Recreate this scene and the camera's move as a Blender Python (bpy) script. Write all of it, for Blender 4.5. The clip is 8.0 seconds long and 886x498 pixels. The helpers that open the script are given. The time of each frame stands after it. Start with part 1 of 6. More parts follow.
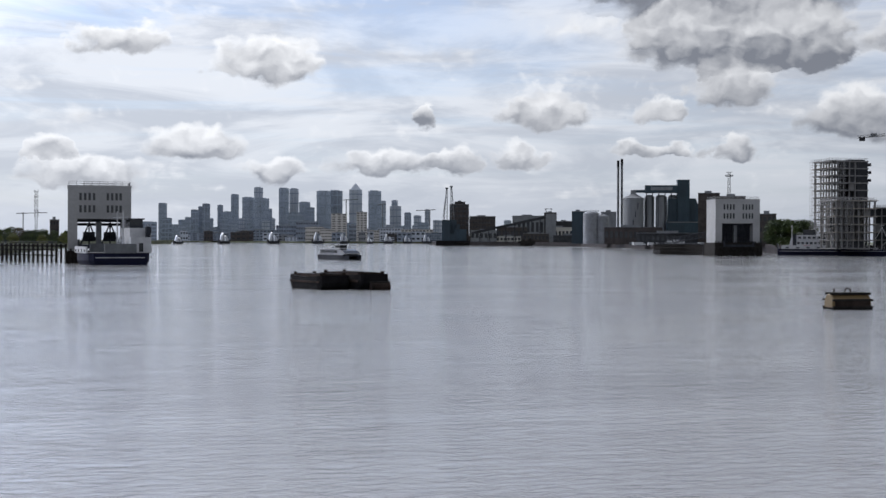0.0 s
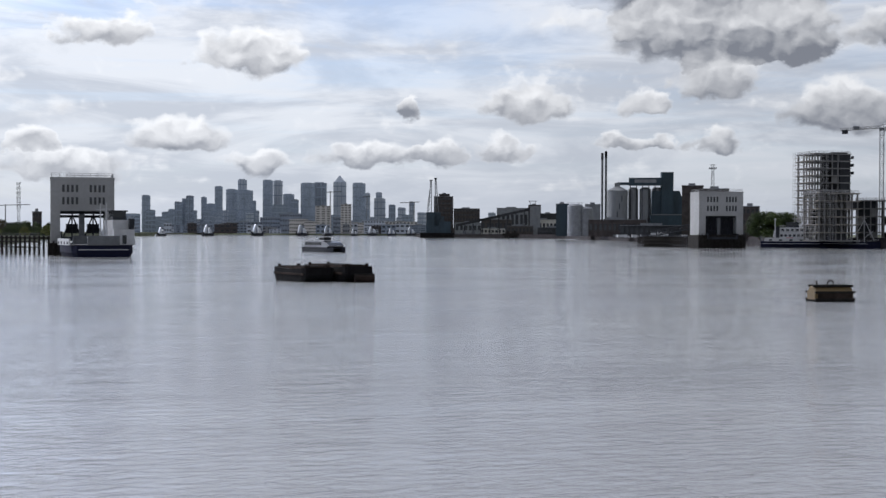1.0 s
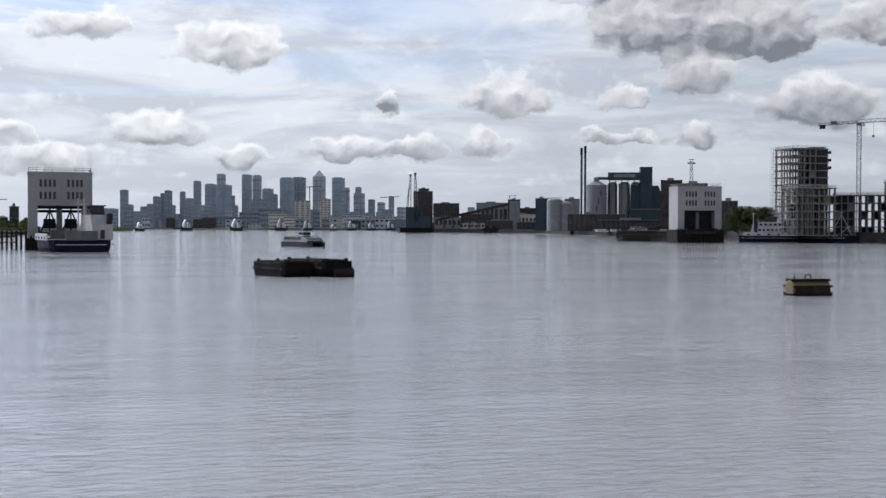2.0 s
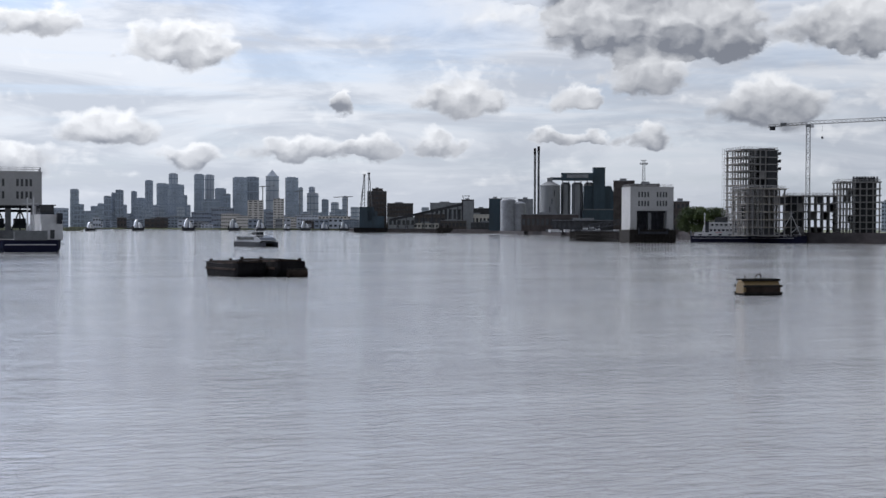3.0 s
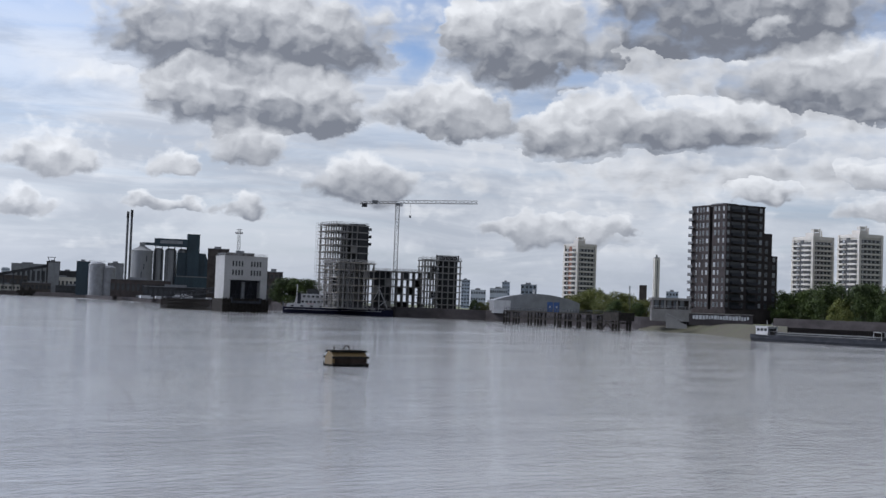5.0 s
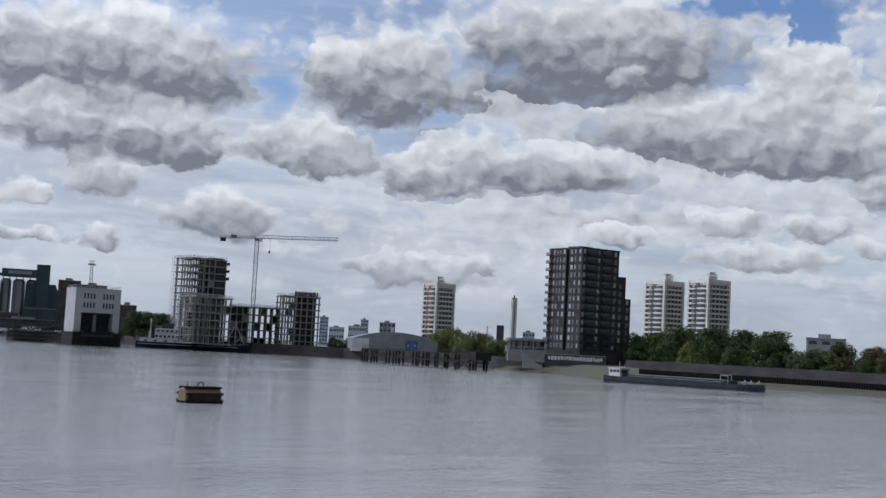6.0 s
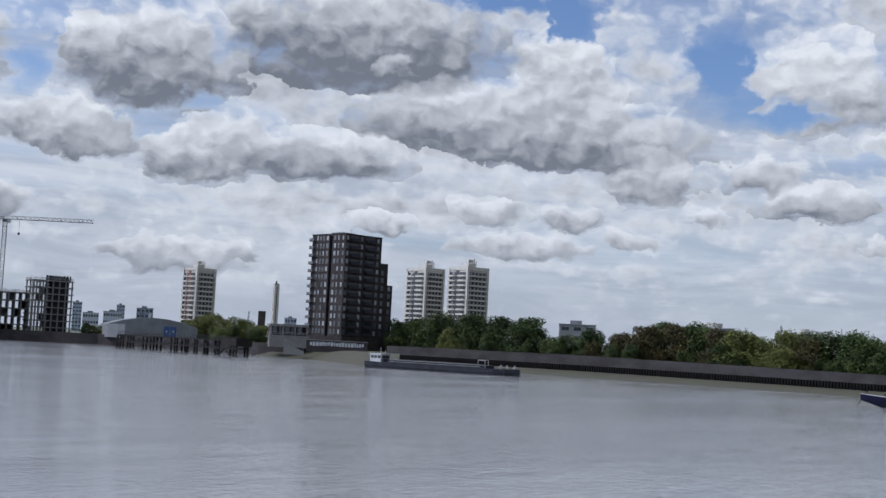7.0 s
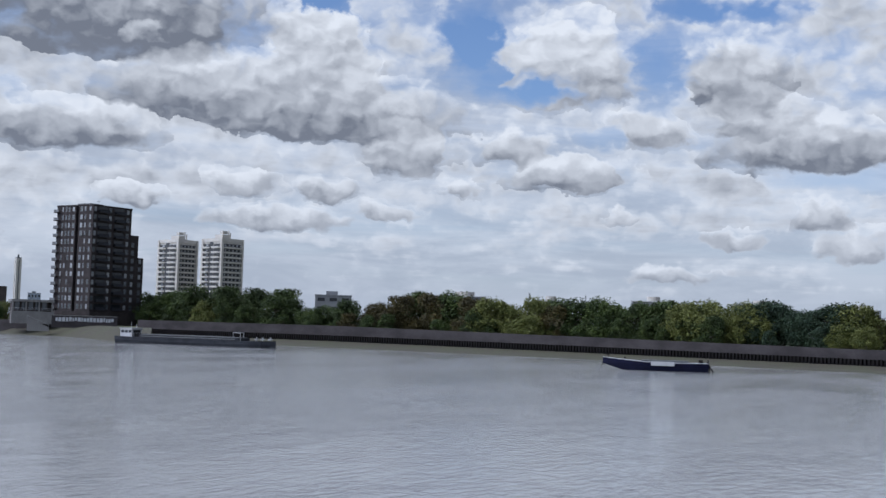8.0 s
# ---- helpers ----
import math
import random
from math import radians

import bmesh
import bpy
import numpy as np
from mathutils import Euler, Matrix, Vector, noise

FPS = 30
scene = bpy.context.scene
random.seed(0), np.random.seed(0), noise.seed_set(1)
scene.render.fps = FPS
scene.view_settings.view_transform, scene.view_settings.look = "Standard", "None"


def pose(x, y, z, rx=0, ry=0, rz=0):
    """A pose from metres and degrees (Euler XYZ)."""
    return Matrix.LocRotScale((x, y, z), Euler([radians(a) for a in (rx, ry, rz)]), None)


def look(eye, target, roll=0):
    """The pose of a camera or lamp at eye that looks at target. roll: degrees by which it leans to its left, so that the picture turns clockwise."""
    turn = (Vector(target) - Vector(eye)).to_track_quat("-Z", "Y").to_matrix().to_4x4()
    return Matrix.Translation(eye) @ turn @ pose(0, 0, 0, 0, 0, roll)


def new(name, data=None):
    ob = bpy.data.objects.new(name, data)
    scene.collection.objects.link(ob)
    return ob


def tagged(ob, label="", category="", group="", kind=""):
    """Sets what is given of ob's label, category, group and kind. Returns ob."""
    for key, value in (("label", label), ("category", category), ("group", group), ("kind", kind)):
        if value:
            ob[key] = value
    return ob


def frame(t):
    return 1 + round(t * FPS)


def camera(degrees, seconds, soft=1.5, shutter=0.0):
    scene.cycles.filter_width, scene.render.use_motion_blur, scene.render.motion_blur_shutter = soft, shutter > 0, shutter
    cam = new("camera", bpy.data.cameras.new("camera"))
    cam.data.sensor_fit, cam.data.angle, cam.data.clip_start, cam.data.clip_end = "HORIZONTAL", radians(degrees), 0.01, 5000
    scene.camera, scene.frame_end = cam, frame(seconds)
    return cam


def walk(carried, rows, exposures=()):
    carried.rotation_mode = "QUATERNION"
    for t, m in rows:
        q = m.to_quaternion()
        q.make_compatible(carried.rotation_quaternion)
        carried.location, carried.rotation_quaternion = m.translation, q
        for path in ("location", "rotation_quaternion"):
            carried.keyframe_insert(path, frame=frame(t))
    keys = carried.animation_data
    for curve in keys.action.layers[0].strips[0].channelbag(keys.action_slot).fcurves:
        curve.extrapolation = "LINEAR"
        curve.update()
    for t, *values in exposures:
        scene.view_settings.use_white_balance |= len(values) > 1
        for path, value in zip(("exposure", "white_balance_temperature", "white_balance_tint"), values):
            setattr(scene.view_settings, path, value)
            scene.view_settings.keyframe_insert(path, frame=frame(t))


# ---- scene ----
# ---- camera ----
EYE = (0.0, 0.0, 7.0)
cam = camera(39.69, 8.0)


def aim(yaw, pitch, roll=0.0):
    y, p = radians(yaw), radians(pitch)
    return look(EYE, (math.sin(y) * math.cos(p), math.cos(y) * math.cos(p), EYE[2] + math.sin(p)), roll)


walk(cam, [
    (0, aim(-0.734, -0.404, 0.167)),
    (0.5, aim(-0.445, -0.557, 0.202)),
    (1, aim(0.000, -0.764, 0.198)),
    (1.5, aim(0.464, -0.989, 0.186)),
    (3, aim(3.109, -1.000, 0.207)),
    (3.5, aim(5.445, -0.854, 0.392)),
    (4, aim(9.897, -0.819, 0.867)),
    (4.5, aim(17.429, 0.341, 1.448)),
    (4.7, aim(19.544, 1.324, 1.717)),
    (5.8, aim(26.667, 4.488, 2.880)),
    (6, aim(28.290, 4.663, 2.988)),
    (6.5, aim(33.348, 4.840, 3.113)),
    (7, aim(39.368, 4.575, 2.875)),
    (7.5, aim(45.509, 4.106, 2.378)),
    (8, aim(50.811, 3.674, 1.724)),
], exposures=[(0, 0.05, 6380, 10), (4.5, 0.10, 6280, 10), (6, -0.07, 6090, 10), (7, -0.05, 5980, 10), (8, -0.01, 5870, 10)])

# ---- world: a partly clouded September sky ----
SUN_AZ, SUN_EL = -56.0, 40.0
world = bpy.data.worlds.new("sky")
scene.world = world
world.use_nodes = True
world.cycles.sampling_method, world.cycles.sample_map_resolution = "MANUAL", 512


class Graph:
    """Short ways to add shader nodes to a tree."""

    def __init__(self, tree):
        self.tree = tree
        tree.nodes.clear()

    def node(self, kind):
        return self.tree.nodes.new(kind)

    def put(self, value, socket):
        if isinstance(value, bpy.types.NodeSocket):
            self.tree.links.new(value, socket)
        elif value is not None:
            socket.default_value = value

    def math(self, op, a, b=None, c=None, clamp=False):
        n = self.node("ShaderNodeMath")
        n.operation, n.use_clamp = op, clamp
        for i, v in enumerate((a, b, c)):
            self.put(v, n.inputs[i])
        return n.outputs[0]

    def xyz(self, x, y, z):
        n = self.node("ShaderNodeCombineXYZ")
        for i, v in enumerate((x, y, z)):
            self.put(v, n.inputs[i])
        return n.outputs[0]

    def noise(self, vector, scale, detail=4.0, rough=0.5, distortion=0.0, flat=False):
        n = self.node("ShaderNodeTexNoise")
        n.noise_dimensions = "2D" if flat else "3D"
        self.put(vector, n.inputs["Vector"])
        n.inputs["Scale"].default_value = scale
        n.inputs["Detail"].default_value = detail
        n.inputs["Roughness"].default_value = rough
        n.inputs["Distortion"].default_value = distortion
        return n.outputs["Fac"]

    def ramp(self, value, low, high, to_low=0.0, to_high=1.0, smooth=True):
        n = self.node("ShaderNodeMapRange")
        n.interpolation_type = "SMOOTHSTEP" if smooth else "LINEAR"
        for i, v in enumerate((value, low, high, to_low, to_high)):
            self.put(v, n.inputs[i])
        return n.outputs[0]

    def mix(self, fac, a, b, blend="MIX"):
        n = self.node("ShaderNodeMix")
        n.data_type, n.blend_type = "RGBA", blend
        self.put(fac, n.inputs[0])
        self.put((*a, 1.0) if isinstance(a, tuple) else a, n.inputs[6])
        self.put((*b, 1.0) if isinstance(b, tuple) else b, n.inputs[7])
        return n.outputs[2]

    def scaled(self, vector, sx, sy, sz):
        n = self.node("ShaderNodeVectorMath")
        n.operation = "MULTIPLY"
        self.put(vector, n.inputs[0])
        n.inputs[1].default_value = (sx, sy, sz)
        return n.outputs[0]


def build_sky():
    g = Graph(world.node_tree)
    sky = g.node("ShaderNodeTexSky")
    sky.sky_type, sky.sun_disc = "NISHITA", False
    sky.sun_elevation, sky.sun_rotation = radians(SUN_EL), radians(SUN_AZ)
    sky.dust_density, sky.ozone_density = 1.2, 1.5
    way = g.node("ShaderNodeTexCoord").outputs["Generated"]
    sep = g.node("ShaderNodeSeparateXYZ")
    g.put(way, sep.inputs[0])
    x, y, z = sep.outputs
    az0 = g.math("MULTIPLY", g.math("ARCTAN2", x, y), 57.2958)
    el0 = g.math("MULTIPLY", g.math("ARCSINE", z), 57.2958)

    # cumulus of the day: azimuth and elevation of the base, half width, height, how grey
    west = [(-18.7, 3.9, 1.1, 0.8, 0.2), (-17.2, 2.8, 3.3, 1.1, 0.2), (-15.3, 8.8, 2.4, 1.1, 0), (-12.2, 4.1, 2.7, 1.3, 0.25), (-8.8, 7.9, 3, 1.6, 0.1), (-8.5, 3, 1.6, 0.9, 0.3),
            (-3.3, 3.4, 3, 1, 0.3), (-1.5, 5.6, 0.7, 0.9, 0.5), (-0.1, 3.6, 1.3, 0.9, 0.3), (2.8, 3.7, 1.6, 1.1, 0.3), (3.8, 5.8, 2.3, 1.5, 0.2), (8.3, 4.1, 1.5, 0.6, 0.4),
            (9.3, 5.8, 1.3, 1.1, 0.1), (10, 9.4, 2.2, 1.6, 0.15), (10.3, 4, 1.1, 0.5, 0.3), (12.5, 6.8, 2, 1.7, 0.35)]
    middle = [(12.6, 11.7, 8.1, 3.8, 0.85), (12.7, 4.1, 1.3, 0.9, 0.3), (12.9, 8.7, 5.4, 2.3, 0.8), (15, 8.6, 3.2, 2.2, 0.75), (18.1, 5.3, 2.9, 1.8, 0.55), (21.8, 8.6, 3.8, 1.8, 0.5),
              (22.1, 8.7, 1.9, 2, 0.25), (22.4, 12.7, 1.4, 1.3, 0), (25.4, 11.8, 4.3, 3.8, 0.75), (26.5, 8.2, 1.6, 1.3, 0), (26.9, 3.6, 3, 1, 0.2), (27.3, 3.3, 3.2, 1.3, 0.3),
              (27.5, 7.8, 3, 1.9, 0.45), (29.4, 8.9, 2.5, 1.6, 0.1), (29.9, 3.9, 1.1, 0.7, 0.1), (33.6, 8.2, 4.4, 1.6, 0.65)]
    north = [(35.7, 13.6, 6.8, 3.8, 0.85), (36.5, 12.7, 1.1, 0.7, -0.2), (36.6, 5.5, 1.6, 0.8, 0.2), (39.5, 10.3, 4.8, 2.2, 0.5), (41.4, 6.2, 1.8, 1, 0.1), (43, 4.7, 3.8, 0.8, 0.2),
             (44.4, 13.3, 2.4, 1.6, 0), (44.6, 10.8, 3.3, 2.8, 0.3), (44.8, 9.3, 4.8, 1.8, 0.7), (45, 12.1, 2.4, 2.4, 0.1), (45.1, 6.1, 1.6, 0.8, 0.2), (45.7, 9.5, 6.6, 2.2, 0.6),
             (47.9, 5.2, 1.8, 0.7, 0.1), (49, 7.7, 2, 1.8, 0.25), (49, 8, 2.4, 1.6, 0.25), (51.5, 6.3, 0.9, 0.7, -0.1)]
    east = [(53.9, 8.2, 2.2, 1.1, 0.2), (55.4, 11.5, 2.7, 2.9, 0.15), (56.2, 7, 2.8, 1.3, 0.3), (56.6, 11.8, 3.3, 2.9, 0.15), (57.3, 7, 2.7, 1.3, 0.25), (59.1, 5.3, 0.7, 0.7, -0.1),
            (60.3, 9.1, 1.8, 1.6, 0.1), (61.2, 2.6, 2.2, 0.7, 0.1), (64.2, 4.2, 1.6, 0.7, 0.2), (64.3, 11.3, 2.3, 2.7, 0.5), (65.1, 9.7, 2.5, 1.6, 0.2), (67.6, 8.2, 5.1, 1.9, 0.7),
            (68, 5.3, 1.6, 1.1, 0.2), (69.3, 4, 1.9, 1.2, 0)]
    gaps = [(-1.8, 9.8, 5.6, 1, 0.5), (-16.5, 9.9, 3.8, 0.4, 0.5), (3.9, 8.7, 3.3, 0.9, 0.35), (20.1, 11.3, 1.1, 0.9, 0.8), (25.4, 9.2, 1.1, 0.8, 0.6), (41.3, 16.2, 3, 0.6, 0.8),
            (44.4, 15.4, 0.8, 1.1, 0.8), (19.3, 7.7, 2.8, 0.5, 0.4), (27.9, 10.8, 1.1, 0.5, 0.5), (45.1, 15.4, 1.4, 1.1, 0.7), (52.3, 12.5, 1.3, 1.6, 0.6), (55.1, 10.9, 2.7, 0.5, 0.6),
            (58.3, 9, 1.3, 0.5, 0.5), (51.7, 13.7, 1.6, 1.4, 0.6), (54.9, 11.4, 2.7, 0.9, 0.7), (60.8, 11.6, 1.6, 1.6, 0.6), (63.8, 14.8, 4, 0.7, 0.7), (69.1, 7.1, 3.2, 0.5, 0.6)]

    def noise_at(vector, scale, detail, rough, distortion=0.0):
        return g.math("SUBTRACT", g.noise(vector, scale, detail, rough, distortion, True), 0.5)

    # ragged, billowing edges: angles pushed about by noise
    angles = g.xyz(az0, g.math("MULTIPLY", el0, 1.35), 3.0)
    push = g.node("ShaderNodeTexNoise")
    push.noise_dimensions = "2D"
    g.put(angles, push.inputs["Vector"])
    push.inputs["Scale"].default_value, push.inputs["Detail"].default_value, push.inputs["Roughness"].default_value = 0.70, 4.0, 0.5
    shift = g.node("ShaderNodeVectorMath")
    shift.operation = "MULTIPLY_ADD"
    g.put(push.outputs["Color"], shift.inputs[0])
    shift.inputs[1].default_value, shift.inputs[2].default_value = (2.6, 1.2, 0.0), (-1.3, -0.6, 0.0)
    spot = g.node("ShaderNodeVectorMath")
    spot.operation = "ADD"
    g.put(g.xyz(az0, el0, 0.0), spot.inputs[0])
    g.put(shift.outputs[0], spot.inputs[1])

    def bell(a, e, w, h, flat, so_far):
        """One minus the squared distance from a cloud's middle, and the height within it; each waits for the sum before it, which keeps the shader small."""
        wait = g.node("ShaderNodeVectorMath")
        wait.operation = "MULTIPLY_ADD"
        g.put(so_far, wait.inputs[0])
        wait.inputs[1].default_value = (1e-6, 1e-6, 0.0)
        g.put(spot.outputs[0], wait.inputs[2])
        n = g.node("ShaderNodeVectorMath")
        n.operation = "MULTIPLY_ADD"
        g.put(wait.outputs[0], n.inputs[0])
        n.inputs[1].default_value, n.inputs[2].default_value = (1 / w, 1 / h, 0), (-a / w, -e / h, 0)
        s = g.node("ShaderNodeSeparateXYZ")
        g.put(n.outputs[0], s.inputs[0])
        v = g.math("MAXIMUM", s.outputs[1], g.math("MULTIPLY", s.outputs[1], -flat))
        d = g.math("MULTIPLY_ADD", s.outputs[0], s.outputs[0], g.math("MULTIPLY", v, v))
        return g.math("MAXIMUM", g.math("SUBTRACT", 1.0, d), 0.0), s.outputs[1]

    mass = lift = grey = g.math("MULTIPLY", el0, 0.0001)
    for a, e, w, h, k in west + middle + north + east:
        d, v = bell(a, e, w * 1.08, h * 1.1, 2.0, grey)
        mass = g.math("ADD", mass, d)
        lift = g.math("MULTIPLY_ADD", d, v, lift)
        grey = g.math("MULTIPLY_ADD", d, k, grey)
    holes = g.math("MULTIPLY", grey, 0.0001)
    for a, e, w, h, k in gaps:
        d, v = bell(a, e, w * 1.15, h * 1.25, 1.0, holes)
        holes = g.math("MULTIPLY_ADD", d, k, holes)
    some = g.math("MAXIMUM", mass, 0.05)
    lift, grey = g.math("DIVIDE", lift, some), g.math("DIVIDE", grey, some)

    # the broken deck that goes on round and above
    zz = g.math("MAXIMUM", z, 0.0)
    flat = g.math("DIVIDE", 1.0, g.math("ADD", zz, 0.10))
    deck = g.xyz(g.math("MULTIPLY", x, flat), g.math("MULTIPLY", y, flat), 0.0)
    broad = noise_at(deck, 1.6, 5.0, 0.55)
    cover = g.math("MAXIMUM", g.math("MULTIPLY", g.ramp(az0, 14.0, 30.0), g.ramp(el0, 2.0, 7.0, 0.02, 0.34)), g.ramp(el0, 13.0, 24.0, -0.2, 0.26))

    def fluff(up, side):
        where = g.xyz(g.math("ADD", az0, side), g.math("MULTIPLY", g.math("ADD", el0, up), 1.35), 3.0)
        n = g.node("ShaderNodeTexVoronoi")
        n.feature, n.voronoi_dimensions = "SMOOTH_F1", "2D"
        for key, value in (("Scale", 0.85), ("Detail", 1.5), ("Roughness", 0.45), ("Smoothness", 0.5)):
            n.inputs[key].default_value = value
        bend = g.node("ShaderNodeVectorMath")
        bend.operation = "MULTIPLY_ADD"
        g.put(push.outputs["Color"], bend.inputs[0])
        bend.inputs[1].default_value = (1.6, 1.6, 0.0)
        g.put(where, bend.inputs[2])
        g.put(bend.outputs[0], n.inputs["Vector"])
        puff = g.math("SUBTRACT", 0.45, n.outputs["Distance"])
        return g.math("MULTIPLY_ADD", noise_at(where, 0.42, 4.0, 0.46, 0.2), 0.8, g.math("MULTIPLY", puff, 0.50))

    here, above = fluff(0.0, 0.0), fluff(0.42, -0.28)
    body = g.math("MINIMUM", g.math("MULTIPLY", mass, 0.85), 0.75)
    total = g.math("ADD", g.math("MAXIMUM", body, g.math("ADD", g.math("MULTIPLY", broad, 1.1), cover)), g.math("MULTIPLY", here, 0.55))
    total = g.math("SUBTRACT", total, g.math("MULTIPLY", holes, 0.62))
    glow = g.node("ShaderNodeVectorMath")
    glow.operation = "DOT_PRODUCT"
    g.put(way, glow.inputs[0])
    a, e = radians(SUN_AZ), radians(SUN_EL)
    glow.inputs[1].default_value = (math.sin(a) * math.cos(e), math.cos(a) * math.cos(e), math.sin(e))
    sunward = g.math("MULTIPLY", g.ramp(glow.outputs["Value"], 0.68, 0.90, 1.0, 3.4), g.math("MULTIPLY", g.ramp(glow.outputs["Value"], 0.2, 0.65, 0.84, 1.04), g.ramp(glow.outputs["Value"], -0.95, -0.4, 0.5, 1.0)))
    streaks = g.noise(g.xyz(g.math("MULTIPLY", az0, 0.055), g.math("MULTIPLY", el0, 0.75), 0.0), 1.0, 7.0, 0.6, 0.5)
    veil = g.math("MULTIPLY", g.ramp(streaks, 0.28, 0.55, 0.62, 1.0), g.math("SUBTRACT", g.ramp(el0, 13.5, 9.5, 0.4, 1.0), g.math("MULTIPLY", holes, 0.75)), clamp=True)
    veil = g.math("MULTIPLY", veil, g.ramp(az0, 20.0, 60.0, 1.0, 0.85))
    blue = g.mix(1.0, sky.outputs[0], (0.110, 0.120, 0.145), "MULTIPLY")
    fine = g.noise(g.xyz(g.math("MULTIPLY", az0, 0.11), g.math("MULTIPLY", el0, 0.5), 7.0), 1.0, 6.0, 0.6, 0.6)
    base = g.mix(g.math("MULTIPLY", veil, 0.92), blue, g.mix(g.ramp(fine, 0.38, 0.62), (0.56, 0.585, 0.64), (0.82, 0.835, 0.87)))
    low = g.math("EXPONENT", g.math("MULTIPLY", g.math("MAXIMUM", el0, 0.0), -0.30))
    base = g.mix(g.math("MULTIPLY", low, 0.85), base, (0.49, 0.54, 0.64))
    # sunlit tops and rims over shaded undersides
    slope = g.math("SUBTRACT", here, above)
    lit = g.math("MULTIPLY_ADD", slope, 0.62, g.math("MULTIPLY_ADD", lift, 0.66, g.ramp(mass, 0.25, 0.0, 0.53, 0.68)))
    lit = g.math("SUBTRACT", lit, g.math("MULTIPLY", g.math("SUBTRACT", 1.0, lift, clamp=True), g.math("MULTIPLY", grey, 0.52)))
    lit = g.math("SUBTRACT", lit, g.math("MULTIPLY", g.ramp(mass, 0.3, 0.0), g.ramp(total, 0.25, 0.65, 0.0, 0.26)))
    lit = g.math("ADD", lit, g.ramp(total, 0.50, 0.10, 0.0, 0.24), clamp=True)
    tone = g.mix(lit, (0.22, 0.235, 0.275), (0.97, 0.975, 0.99))
    tone = g.mix(g.math("MULTIPLY", low, 0.55), tone, (0.54, 0.58, 0.66))
    alpha = g.math("MULTIPLY", g.ramp(total, 0.0, 0.50), g.ramp(el0, 0.6, 2.4))
    out = g.mix(alpha, base, tone)
    back = g.node("ShaderNodeBackground")
    g.put(out, back.inputs[0])
    g.put(sunward, back.inputs[1])
    g.put(back.outputs[0], g.node("ShaderNodeOutputWorld").inputs[0])


build_sky()
sun = new("sun", bpy.data.lights.new("sun", "SUN"))
sun.data.energy, sun.data.angle, sun.data.color = 1.7, radians(1.0), (1.0, 0.93, 0.84)
sa, se = radians(SUN_AZ), radians(SUN_EL)
sun.matrix_world = look((math.sin(sa) * math.cos(se) * 500, math.cos(sa) * math.cos(se) * 500, math.sin(se) * 500), (0, 0, 0))


# ---- materials ----
def surface(name, color, rough=0.7, metal=0.0, vary=0.25, scale=0.4, bump=0.15, stretch=(1, 1, 1), second=None, specular=0.5):
    """Paint, stone, metal or earth with variation at two scales and fine relief."""
    m = bpy.data.materials.new(name)
    m.use_nodes = True
    g = Graph(m.node_tree)
    spot = g.node("ShaderNodeTexCoord").outputs["Object"]
    spot = g.scaled(spot, *stretch)
    large, small = g.noise(spot, scale, 4.0, 0.6), g.noise(spot, scale * 11.0, 3.0, 0.6)
    dark = tuple(c * (1 - vary) for c in color)
    bright = second or tuple(min(1.0, c * (1 + vary)) for c in color)
    tint = g.mix(g.ramp(large, 0.32, 0.68), dark, bright)
    tint = g.mix(g.math("MULTIPLY", g.ramp(small, 0.35, 0.75), 0.35), tint, tuple(c * 0.72 for c in color))
    each = g.node("ShaderNodeObjectInfo").outputs["Random"]
    tint = g.mix(g.math("MULTIPLY", each, 0.18), tint, tuple(c * 0.6 for c in color))
    b = g.node("ShaderNodeBsdfPrincipled")
    g.put(tint, b.inputs["Base Color"])
    g.put(g.ramp(small, 0.2, 0.8, max(0.02, rough - 0.1), min(1.0, rough + 0.1)), b.inputs["Roughness"])
    b.inputs["Metallic"].default_value = metal
    b.inputs["Specular IOR Level"].default_value = specular
    if bump:
        n = g.node("ShaderNodeBump")
        n.inputs["Strength"].default_value, n.inputs["Distance"].default_value = bump, 0.05
        g.put(small, n.inputs["Height"])
        g.put(n.outputs[0], b.inputs["Normal"])
    g.put(b.outputs[0], g.node("ShaderNodeOutputMaterial").inputs[0])
    return m


def glass_pane(name, color, rough=0.08):
    m = surface(name, color, rough, 0.0, 0.35, 0.12, 0.0, specular=0.8)
    return m


